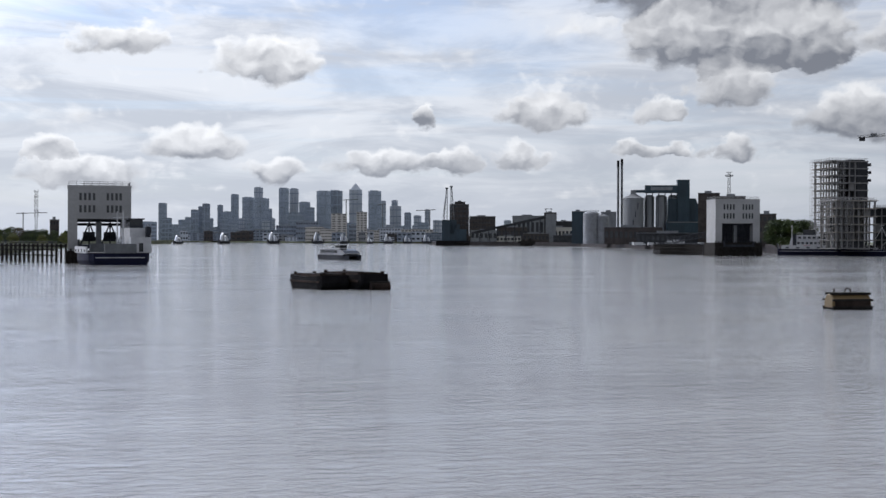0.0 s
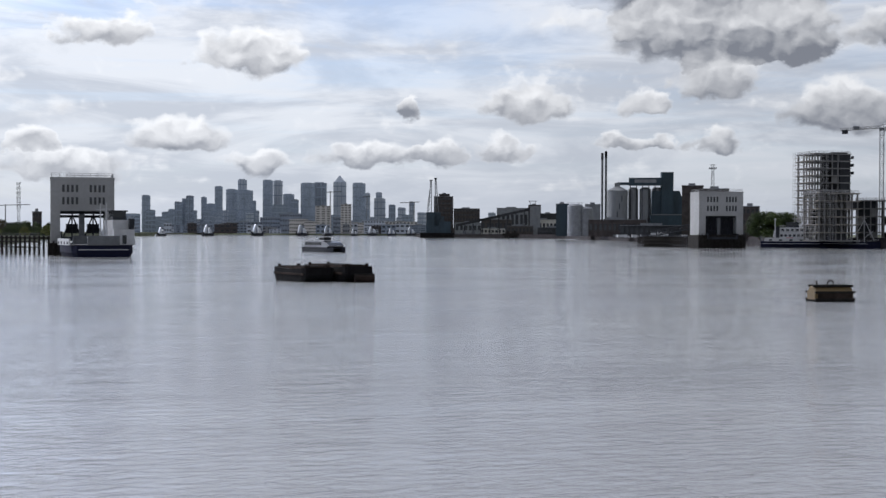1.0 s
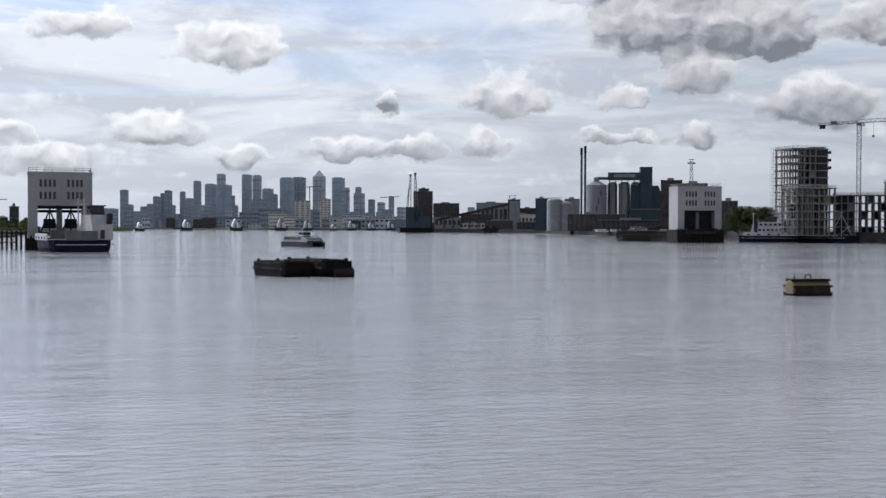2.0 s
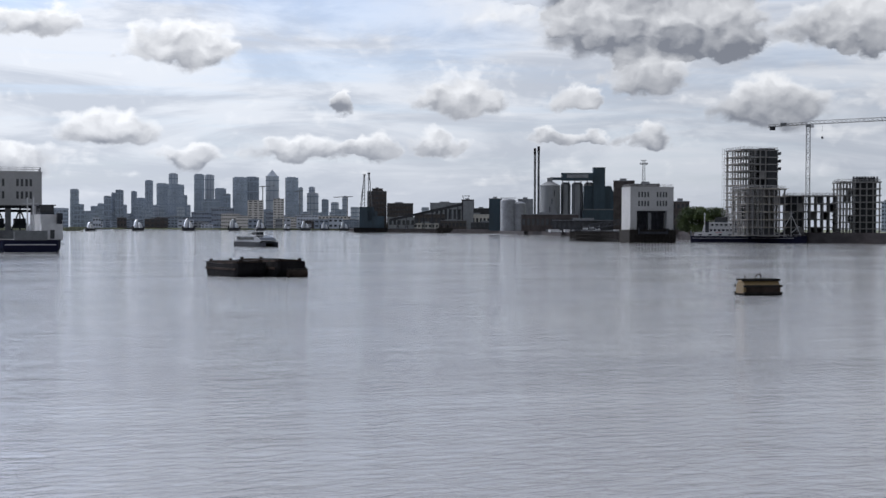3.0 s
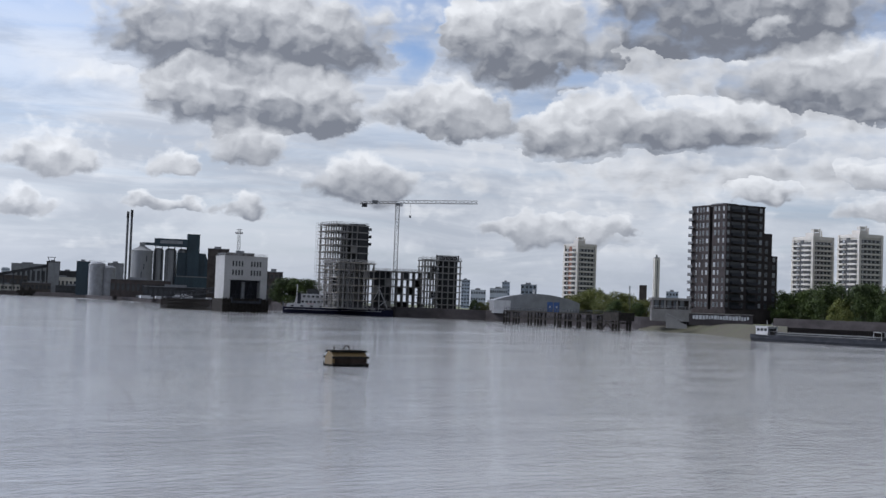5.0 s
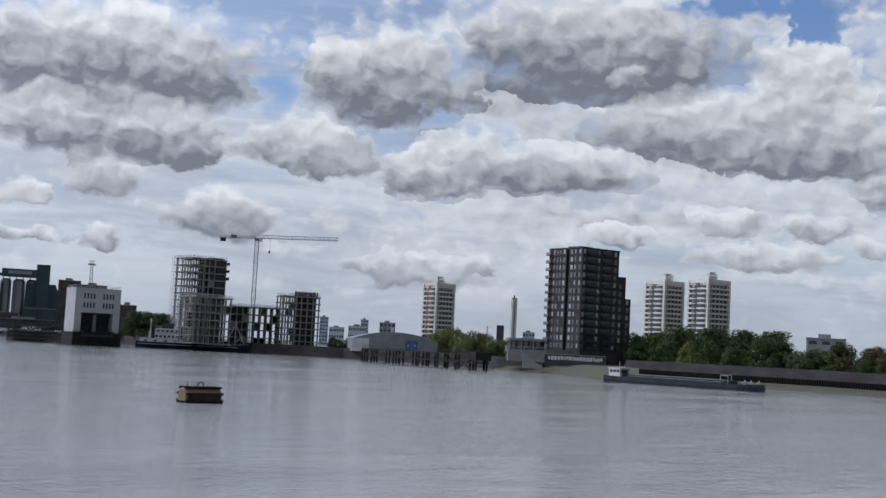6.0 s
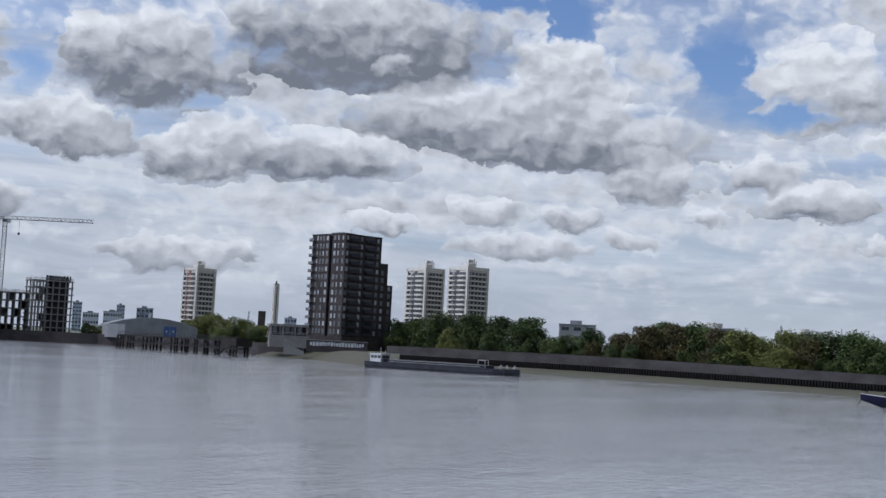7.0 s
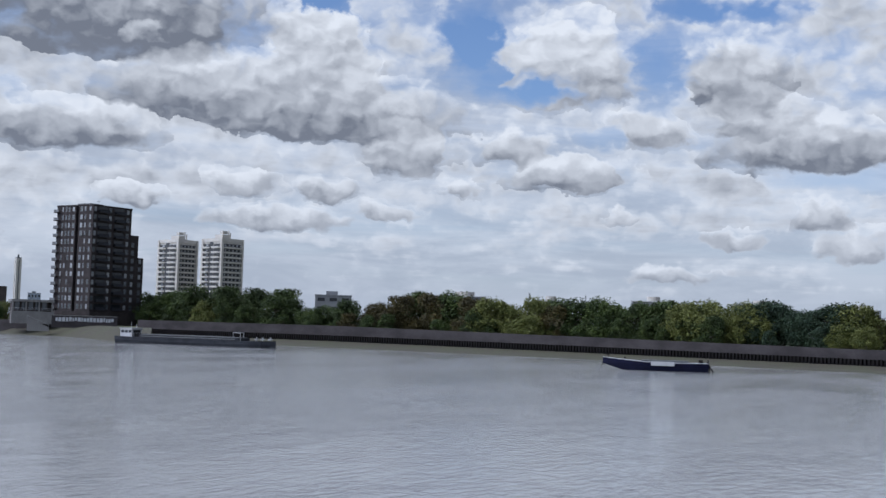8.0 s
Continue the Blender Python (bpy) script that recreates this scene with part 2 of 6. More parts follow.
def river_water():
    m = bpy.data.materials.new("river_water")
    m.use_nodes = True
    g = Graph(m.node_tree)
    spot = g.node("ShaderNodeTexCoord").outputs["Object"]
    b = g.node("ShaderNodeBsdfPrincipled")
    silt = g.noise(g.scaled(spot, 0.012, 0.006, 1.0), 1.0, 3.0)
    g.put(g.mix(silt, (0.225, 0.225, 0.224), (0.30, 0.302, 0.304)), b.inputs["Base Color"])
    b.inputs["IOR"].default_value = 1.33
    # calm and ruffled lanes drawn out along the tide
    turned = g.node("ShaderNodeMapping")
    g.put(spot, turned.inputs[0])
    turned.inputs["Rotation"].default_value = (0, 0, radians(-14))
    lanes = g.ramp(g.noise(g.scaled(turned.outputs[0], 0.016, 0.05, 1.0), 1.0, 5.0, 0.55, 0.6), 0.40, 0.62)
    g.put(g.math("MULTIPLY_ADD", lanes, 0.04, 0.04), b.inputs["Roughness"])
    ripples = g.noise(g.scaled(turned.outputs[0], 0.85, 1.9, 1.0), 1.0, 5.0, 0.62, 0.6)
    chop = g.noise(g.scaled(turned.outputs[0], 0.12, 0.30, 1.0), 1.0, 3.0, 0.5, 0.3)
    swell = g.math("MULTIPLY_ADD", chop, 1.5, g.math("MULTIPLY", ripples, 1.25))
    n = g.node("ShaderNodeBump")
    n.inputs["Distance"].default_value = 0.30
    g.put(g.math("MULTIPLY_ADD", lanes, 0.30, 0.19), n.inputs["Strength"])
    g.put(swell, n.inputs["Height"])
    g.put(n.outputs[0], b.inputs["Normal"])
    g.put(b.outputs[0], g.node("ShaderNodeOutputMaterial").inputs[0])
    return m


WATER = river_water()
EARTH = surface("grass_and_earth", (0.10, 0.11, 0.06), 0.95, 0, 0.4, 0.05, 0.4)
CONCRETE = surface("weathered_concrete", (0.17, 0.165, 0.155), 0.85, 0, 0.2, 0.15)
WHITE_PANEL = surface("pale_concrete_panel", (0.27, 0.268, 0.265), 0.85, 0, 0.10, 0.1, specular=0.2)
DARK_STEEL = surface("dark_painted_steel", (0.022, 0.024, 0.030), 0.7, 0.0, 0.3, 0.5, specular=0.2)
DARK_OPENING = surface("dark_glazing", (0.02, 0.022, 0.026), 0.2, 0, 0.3, 0.4, 0.0)
TIMBER = surface("wet_dark_timber", (0.020, 0.018, 0.016), 0.9, 0, 0.4, 0.8, 0.4, specular=0.1)


# ---- shapes ----
def box(bm, x0, x1, y0, y1, z0, z1):
    v = [bm.verts.new((x, y, z)) for z in (z0, z1) for y in (y0, y1) for x in (x0, x1)]
    for f in ((0, 2, 3, 1), (4, 5, 7, 6), (0, 1, 5, 4), (2, 6, 7, 3), (0, 4, 6, 2), (1, 3, 7, 5)):
        bm.faces.new([v[i] for i in f])


def bar(bm, a, b, r0, r1=None, n=6, cap=True):
    """A round bar from a to b."""
    a, b = Vector(a), Vector(b)
    r1 = r0 if r1 is None else r1
    q = (b - a).to_track_quat("Z", "Y")
    ring = []
    for c, r in ((a, r0), (b, r1)):
        ring.append([bm.verts.new(c + q @ Vector((math.cos(6.28319 * i / n) * r, math.sin(6.28319 * i / n) * r, 0))) for i in range(n)])
    for i in range(n):
        bm.faces.new((ring[0][i], ring[0][(i + 1) % n], ring[1][(i + 1) % n], ring[1][i]))
    if cap:
        bm.faces.new(ring[0][::-1])
        bm.faces.new(ring[1])


def prism(bm, outline, z0, z1, top=None):
    """An upright prism over a list of (x, y), its top optionally another outline."""
    low = [bm.verts.new((x, y, z0)) for x, y in outline]
    high = [bm.verts.new((x, y, z1)) for x, y in (top or outline)]
    n = len(low)
    for i in range(n):
        bm.faces.new((low[i], low[(i + 1) % n], high[(i + 1) % n], high[i]))
    bm.faces.new(low[::-1])
    bm.faces.new(high)


def profile(bm, outline, y0, y1):
    """A prism along y over a list of (x, z)."""
    near = [bm.verts.new((x, y0, z)) for x, z in outline]
    far = [bm.verts.new((x, y1, z)) for x, z in outline]
    n = len(near)
    for i in range(n):
        bm.faces.new((near[i], near[(i + 1) % n], far[(i + 1) % n], far[i]))
    bm.faces.new(near[::-1])
    bm.faces.new(far)


def loft(bm, rings, close=True):
    """A skin over rings of points that all have the same count."""
    vs = [[bm.verts.new(p) for p in r] for r in rings]
    n = len(vs[0])
    for a, b in zip(vs, vs[1:]):
        for i in range(n if close else n - 1):
            bm.faces.new((a[i], a[(i + 1) % n], b[(i + 1) % n], b[i]))
    if close:
        bm.faces.new(vs[0][::-1])
        bm.faces.new(vs[-1])


def ring(r, z, n=24, cx=0.0, cy=0.0):
    return [(cx + r * math.cos(6.28319 * i / n), cy + r * math.sin(6.28319 * i / n), z) for i in range(n)]


def mesh_of(name, bm, material, smooth=False):
    bmesh.ops.recalc_face_normals(bm, faces=bm.faces)
    me = bpy.data.meshes.new(name)
    bm.to_mesh(me)
    bm.free()
    for m in material if isinstance(material, (list, tuple)) else (material,):
        me.materials.append(m)
    if smooth:
        me.polygons.foreach_set("use_smooth", [True] * len(me.polygons))
    return me


def part(name, bm, material, parent, label="", smooth=False):
    ob = new(name, bm if isinstance(bm, bpy.types.Mesh) else mesh_of(name, bm, material, smooth))
    ob.parent = parent
    return tagged(ob, label)


def boxes(*rows):
    bm = bmesh.new()
    for r in rows:
        box(bm, *r)
    return bm


def bars(r, *pairs, n=5):
    bm = bmesh.new()
    for a, b in pairs:
        bar(bm, a, b, r, n=n)
    return bm


def polar(az, d, z=0.0):
    return Vector((d * math.sin(radians(az)), d * math.cos(radians(az)), z))


def rise(el, d):
    """The height of what is seen at that elevation from the eye at distance d."""
    return EYE[2] + d * math.tan(radians(el))


def wide(a0, a1, d):
    return d * radians(a1 - a0)


def thing(name, az, d, z, label, category, turn=0.0, group=""):
    """An empty at a thing's base; its x runs to the right and its y away from the eye, turned by so many degrees."""
    ob = new(name)
    ob.matrix_world = Matrix.Translation(polar(az, d, z)) @ pose(0, 0, 0, 0, 0, turn - az)
    return tagged(ob, label, category, group)


# ---- water and land ----
bm = bmesh.new()
for v in ((-9000, -9000), (9000, -9000), (9000, 9000), (-9000, 9000)):
    bm.verts.new((*v, 0))
bm.faces.new(bm.verts)
tagged(new("water", mesh_of("water", bm, WATER)), "grey rippled tidal river water under a cloudy sky", "water", kind="structure")


def land(name, outline, z, label, foot=8.0):
    bm = bmesh.new()
    top = [bm.verts.new((x, y, z)) for x, y in outline]
    low = [bm.verts.new((x, y, -2.0)) for x, y in outline]
    bm.faces.new(top)
    for i in range(len(top)):
        j = (i + 1) % len(top)
        bm.faces.new((top[i], low[i], low[j], top[j]))
    return tagged(new(name, mesh_of(name, bm, EARTH)), label, "ground", kind="structure")


NORTH = [(285, -900), (285, 60), (286, 125), (288, 175), (288, 240), (285, 275), (281, 318), (280, 350), (270, 398), (262, 430), (258, 520), (252, 560), (215, 600),
         (190, 655), (168, 1100), (160, 1290), (152, 1500), (90, 1610), (-30, 1760), (-60, 2990), (-380, 3000), (-700, 3300), (-700, 9000), (9000, 9000), (9000, -900)]
SOUTH = [(60, -900), (60, -26), (0.9, 1.95), (-130, 62), (-150, 300), (-170, 420), (-300, 900), (-465, 1780), (-470, 2000), (-640, 2200), (-800, 3300), (-800, 9000), (-9000, 9000), (-9000, -900)]
land("ground_north", NORTH, 4.0, "low north river bank with grass and earth")
land("ground_south", SOUTH, 5.3, "south river bank with quay edge and trees")


BRICK_DARK = surface("dark_brown_brick", (0.034, 0.029, 0.029), 0.9, 0, 0.25, 0.3, 0.2, specular=0.15)
CREAM = surface("cream_concrete", (0.44, 0.415, 0.38), 0.8, 0, 0.12, 0.15)
RED_BROWN = surface("red_brown_panel", (0.17, 0.075, 0.05), 0.8, 0, 0.25, 0.3)
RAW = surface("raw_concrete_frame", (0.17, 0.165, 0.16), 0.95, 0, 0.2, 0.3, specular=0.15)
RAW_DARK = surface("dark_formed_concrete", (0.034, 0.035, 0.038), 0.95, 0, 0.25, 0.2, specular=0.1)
TUBE = surface("galvanised_scaffold_tube", (0.24, 0.24, 0.24), 0.6, 0.3, 0.2, 0.6)
BOARD = surface("scaffold_board", (0.30, 0.26, 0.20), 0.85, 0, 0.25, 0.5)
PANE = surface("window_glass", (0.05, 0.06, 0.07), 0.08, 0, 0.3, 0.2, 0.0, specular=0.9)
PANE_LIGHT = surface("window_with_pale_blind", (0.30, 0.31, 0.32), 0.3, 0, 0.25, 0.3, 0.0)
WHITE_PAINT = surface("white_paint", (0.38, 0.38, 0.385), 0.45, 0, 0.1, 0.5)
NAVY = surface("navy_hull_paint", (0.005, 0.006, 0.020), 0.8, 0, 0.3, 0.3, specular=0.15)
BLACK_HULL = surface("black_tarred_hull", (0.009, 0.0085, 0.009), 0.9, 0, 0.4, 0.4, specular=0.08)
RUST = surface("rusty_steel", (0.024, 0.017, 0.014), 0.9, 0.0, 0.5, 0.6, 0.3, specular=0.1)
GREY_STEEL = surface("grey_painted_steel", (0.11, 0.115, 0.12), 0.6, 0.2, 0.2, 0.4)
RED_PAINT = surface("red_paint", (0.45, 0.05, 0.06), 0.5, 0, 0.2, 0.5)
BLUE_PAINT = surface("blue_painted_door", (0.03, 0.07, 0.20), 0.5, 0, 0.2, 0.5)
YELLOW = surface("faded_yellow_paint", (0.15, 0.092, 0.018), 0.6, 0, 0.4, 1.2, 0.3, second=(0.075, 0.048, 0.018))
ROOF_GREY = surface("grey_sheet_roof", (0.16, 0.165, 0.175), 0.6, 0.1, 0.2, 0.2)
BRICK_BROWN = surface("brown_brick", (0.050, 0.042, 0.040), 0.9, 0, 0.3, 0.2, specular=0.15)
SHEET_TEAL = surface("dark_teal_cladding", (0.014, 0.030, 0.042), 0.7, 0.0, 0.25, 0.15, 0.1, (1, 1, 0.2))
SILO = surface("stained_silo_concrete", (0.16, 0.165, 0.17), 0.85, 0, 0.22, 0.12, 0.1, (1, 1, 0.15))
# far facades: distance haze is mixed into these blue-grey base colours
HAZED_GLASS = surface("blue_grey_tower_glass", (0.27, 0.31, 0.37), 0.3, 0.45, 0.15, 0.03, 0.0, (1, 1, 0.4))
HAZED_PALE = surface("pale_tower_cladding", (0.38, 0.41, 0.46), 0.45, 0.3, 0.15, 0.03, 0.0, (1, 1, 0.4))
HAZED_DARK = surface("slate_tower_glass", (0.18, 0.21, 0.26), 0.3, 0.4, 0.2, 0.03, 0.0, (1, 1, 0.4))
WALL_DARK = surface("dark_river_wall_concrete", (0.040, 0.036, 0.037), 0.95, 0, 0.3, 0.12, 0.3, (1, 1, 2.0), specular=0.1)
PILING = surface("black_steel_piling", (0.012, 0.011, 0.011), 0.9, 0.0, 0.4, 0.5, 0.3, specular=0.08)
MUD = surface("foreshore_mud_and_shingle", (0.074, 0.063, 0.040), 0.95, 0, 0.45, 0.12, 0.5, second=(0.044, 0.047, 0.021))
STEEL_HOOD = surface("stainless_hood", (0.40, 0.41, 0.43), 0.45, 0.6, 0.15, 0.2)
ASPHALT = surface("asphalt", (0.05, 0.05, 0.052), 0.9, 0, 0.2, 0.4)
MESHES = {}


def shared(key, build, material, smooth=False):
    """One mesh for alike pieces."""
    if key not in MESHES:
        MESHES[key] = mesh_of(key, build(), material, smooth)
    return MESHES[key]


def piece(name, key, build, material, parent, at, turn=0.0, scale=(1, 1, 1)):
    ob = new(name, shared(key, build, material))
    ob.parent = parent
    ob.location, ob.rotation_euler, ob.scale = at, (0, 0, radians(turn)), scale
    return ob


def unit():
    return boxes((-0.5, 0.5, -0.5, 0.5, 0, 1))


def bit(name, material, parent, x0, x1, y0, y1, z0, z1):
    """A box-shaped piece on a shared mesh."""
    return piece(name, "unit_" + material.name, unit, material, parent, ((x0 + x1) / 2, (y0 + y1) / 2, z0), 0, (x1 - x0, y1 - y0, z1 - z0))


def lattice(w, h, step, r=0.07, taper=1.0):
    """A square lattice mast, w wide at the foot."""
    bm = bmesh.new()
    n = max(1, round(h / step))
    corner = ((-1, -1), (1, -1), (1, 1), (-1, 1))

    def at(i, k):
        s = w / 2 * (1 + (taper - 1) * k / n)
        return (corner[i][0] * s, corner[i][1] * s, h * k / n)
    for i in range(4):
        bar(bm, at(i, 0), at(i, n), r * 1.5, n=4)
        for k in range(n):
            j = (i + 1) % 4
            bar(bm, at(i, k), at(j, k + 1) if k % 2 else at(j, k), r, n=3, cap=False)
            bar(bm, at(i, k) if k % 2 else at(j, k), at(j, k + 1) if k % 2 else at(i, k + 1), r, n=3, cap=False)
    return bm


def railing(bm, pts, h=1.1, r=0.04, step=2.0):
    for a, b in zip(pts, pts[1:]):
        a, b = Vector(a), Vector(b)
        n = max(1, int((b - a).length / step))
        for k in range(n + 1):
            p = a.lerp(b, k / n)
            bar(bm, p, p + Vector((0, 0, h)), r, n=4)
        for z in (h * 0.5, h):
            bar(bm, a + Vector((0, 0, z)), b + Vector((0, 0, z)), r, n=4)


# ---- ferry terminals ----
def slot_window():
    bm = boxes((-0.34, 0.34, -0.05, 0.1, 0, 2.1))
    return bm


def ferry_terminal(az, d, k, turn, label, deck_low):
    t = thing("ferry_terminal", az, d, 0, label, "ferry terminal", turn)
    w, dep, top, under = 9.0 * k, 13.0 * k, 22.3 * k, 13.0 * k
    body = boxes((-w, w, 0, dep, under, top))
    hall = part("hall", body, WHITE_PANEL, t, "pale concrete machinery hall with slot windows")
    for x0, x1 in ((-w, -w + 2.7 * k), (w - 2.7 * k, w)):
        part("leg", boxes((x0, x1, 0.02, dep, -1, under)), WHITE_PANEL, t)
    part("parapet", boxes((-w - .1, w + .1, -.1, .25, top, top + .5), (-w - .1, w + .1, dep - .25, dep + .1, top, top + .5), (-w - .1, -w + .25, .25, dep - .25, top, top + .5), (w - .25, w + .1, .25, dep - .25, top, top + .5)), WHITE_PANEL, t)
    bm = bmesh.new()
    railing(bm, [(-w + .3, .4, top + .5), (w - .3, .4, top + .5), (w - .3, dep - .4, top + .5), (-w + .3, dep - .4, top + .5), (-w + .3, .4, top + .5)], 1.2, 0.05)
    part("roof_railing", bm, TUBE, t)
    for zc in (18.6, 15.0):
        for x in (-5.4, -4.1, -2.85, -1.6, 2.3, 3.55, 4.8, 5.95):
            piece("window", "slot_window", slot_window, DARK_OPENING, hall, (x * k, 0, (zc - 0.1) * k), 0, (k, 1, k))
    # lifting gear and bracing in the opening
    for x in (-2.9, 3.1):
        m = part("lifting_frame", bars(0.22 * k, ((x * k, 4, 5), (x * k, 4, under)), ((x * k - 2.6, 4, 5), (x * k, 4, under - 1)), ((x * k + 2.6, 4, 5), (x * k, 4, under - 1)),
                                       ((x * k - 1.6, 4, 8.4), (x * k + 1.6, 4, 8.4))), DARK_STEEL, t)
        part("counterweight", boxes((x * k - 1.7, x * k + 1.7, 5, 9, 6.4, 9.2)), DARK_STEEL, m)
    part("centre_column", boxes((-1.0, 0.6, 3, 5, 4, under)), GREY_STEEL, t)
    part("gantry_beam", boxes((-w + 2.7 * k, w - 2.7 * k, 2.5, 3.2, under - 0.9, under - 0.1), (-w + 2.7 * k, w - 2.7 * k, 10, 10.8, under - 1.9, under - 1.1)), DARK_STEEL, t)
    part("linkspan", boxes((-w + 2.9 * k, w - 2.9 * k, -3, dep + 9, 4.3, 5.4), (-w + 2.9 * k, -w + 3.3 * k, -3, dep + 9, 5.4, 7.0), (w - 3.3 * k, w - 2.9 * k, -3, dep + 9, 5.4, 7.0)), DARK_STEEL, t, "dark steel vehicle ramp")
    if deck_low:
        part("machinery_screen", boxes((-w + 2.7 * k, w - 2.7 * k, 5.5, 6.2, 4, under)), DARK_STEEL, t)
    part("fender_base", boxes((-w - 0.8, w + 0.8, -1.4, dep + 1, -1, deck_low or 3.6)), TIMBER, t, "dark wet timber and concrete base")
    for i in range(15):
        x = -w - 0.5 + i * (2 * w + 1.0) / 14
        piece("fender_pile", "fender_pile", lambda: bars(0.28, ((0, 0, -1), (0, 0, 5.0)), n=8), TIMBER, t, (x, -1.7, 0), 0, (1, 1, (deck_low or 3.9) / 4.6))
    return t


ferry_terminal(-16.36, 375, 1.0, 1.5, "pale concrete ferry terminal tower over a vehicle ramp", 0)
ferry_terminal(12.76, 600, 1.19, 17.0, "pale concrete ferry terminal tower above dark timber fendering", 6.3)


def finger_pier(name, a, b, z, label, w=3.0, gap=2.6):
    """A timber pier from a to b on piles."""
    a, b = Vector((*a, 0)), Vector((*b, 0))
    n = max(2, round((b - a).length / gap))
    t = new(name)
    ang = math.degrees(math.atan2(b.y - a.y, b.x - a.x))
    t.matrix_world = Matrix.Translation(a) @ pose(0, 0, 0, 0, 0, ang)
    tagged(t, label, "pier")
    length = (b - a).length
    part("deck", boxes((0, length, 0, w, z - 0.5, z)), TIMBER, t)
    part("waling", boxes((0, length, -0.3, 0, z - 1.6, z - 1.2), (0, length, -0.3, 0, z - 3.2, z - 2.9)), TIMBER, t)
    bm = bmesh.new()
    railing(bm, [(0, 0.2, z), (length, 0.2, z)], 1.1, 0.05, 2.6)
    part("railing", bm, DARK_STEEL, t)
    for i in range(n + 1):
        for y in (-0.1, w + 0.1):
            piece("pile", "pier_pile_%.1f" % z, lambda: bars(0.33, ((0, 0, -1.5), (0, 0, z + 0.4)), n=8), TIMBER, t, (i * length / n, y, 0))
    return t


finger_pier("timber_pier", (-165, 405), (-121, 368), 5.2, "dark timber approach pier beside the ferry terminal")
finger_pier("timber_pier", (104, 655), (121, 612), 5.0, "dark timber fender pier by the ferry terminal", 4.0, 1.6)


# ---- vessels ----
def hull_rings(length, beam, depth, draft=0.6, bow=0.25, stern=0.05, sheer=0.4, flare=0.85):
    """Rings of a hull along x, bow at +x, water at z = 0."""
    out = []
    for i in range(17):
        u = i / 16
        full = min(1.0, (1 - u) / bow) if u > 1 - bow else min(1.0, 0.78 + 0.22 * u / stern) if u < stern else 1.0
        half = beam / 2 * max(0.03, math.sin(full * math.pi / 2) ** 0.7)
        top = depth + sheer * (2 * u - 1) ** 2
        x = (u - 0.5) * length
        out.append([(x, -half * flare, -draft), (x, -half, top * 0.5), (x, -half, top), (x, half, top), (x, half, top * 0.5), (x, half * flare, -draft)])
    return out


def hull(*args, **kw):
    bm = bmesh.new()
    loft(bm, hull_rings(*args, **kw))
    return bm


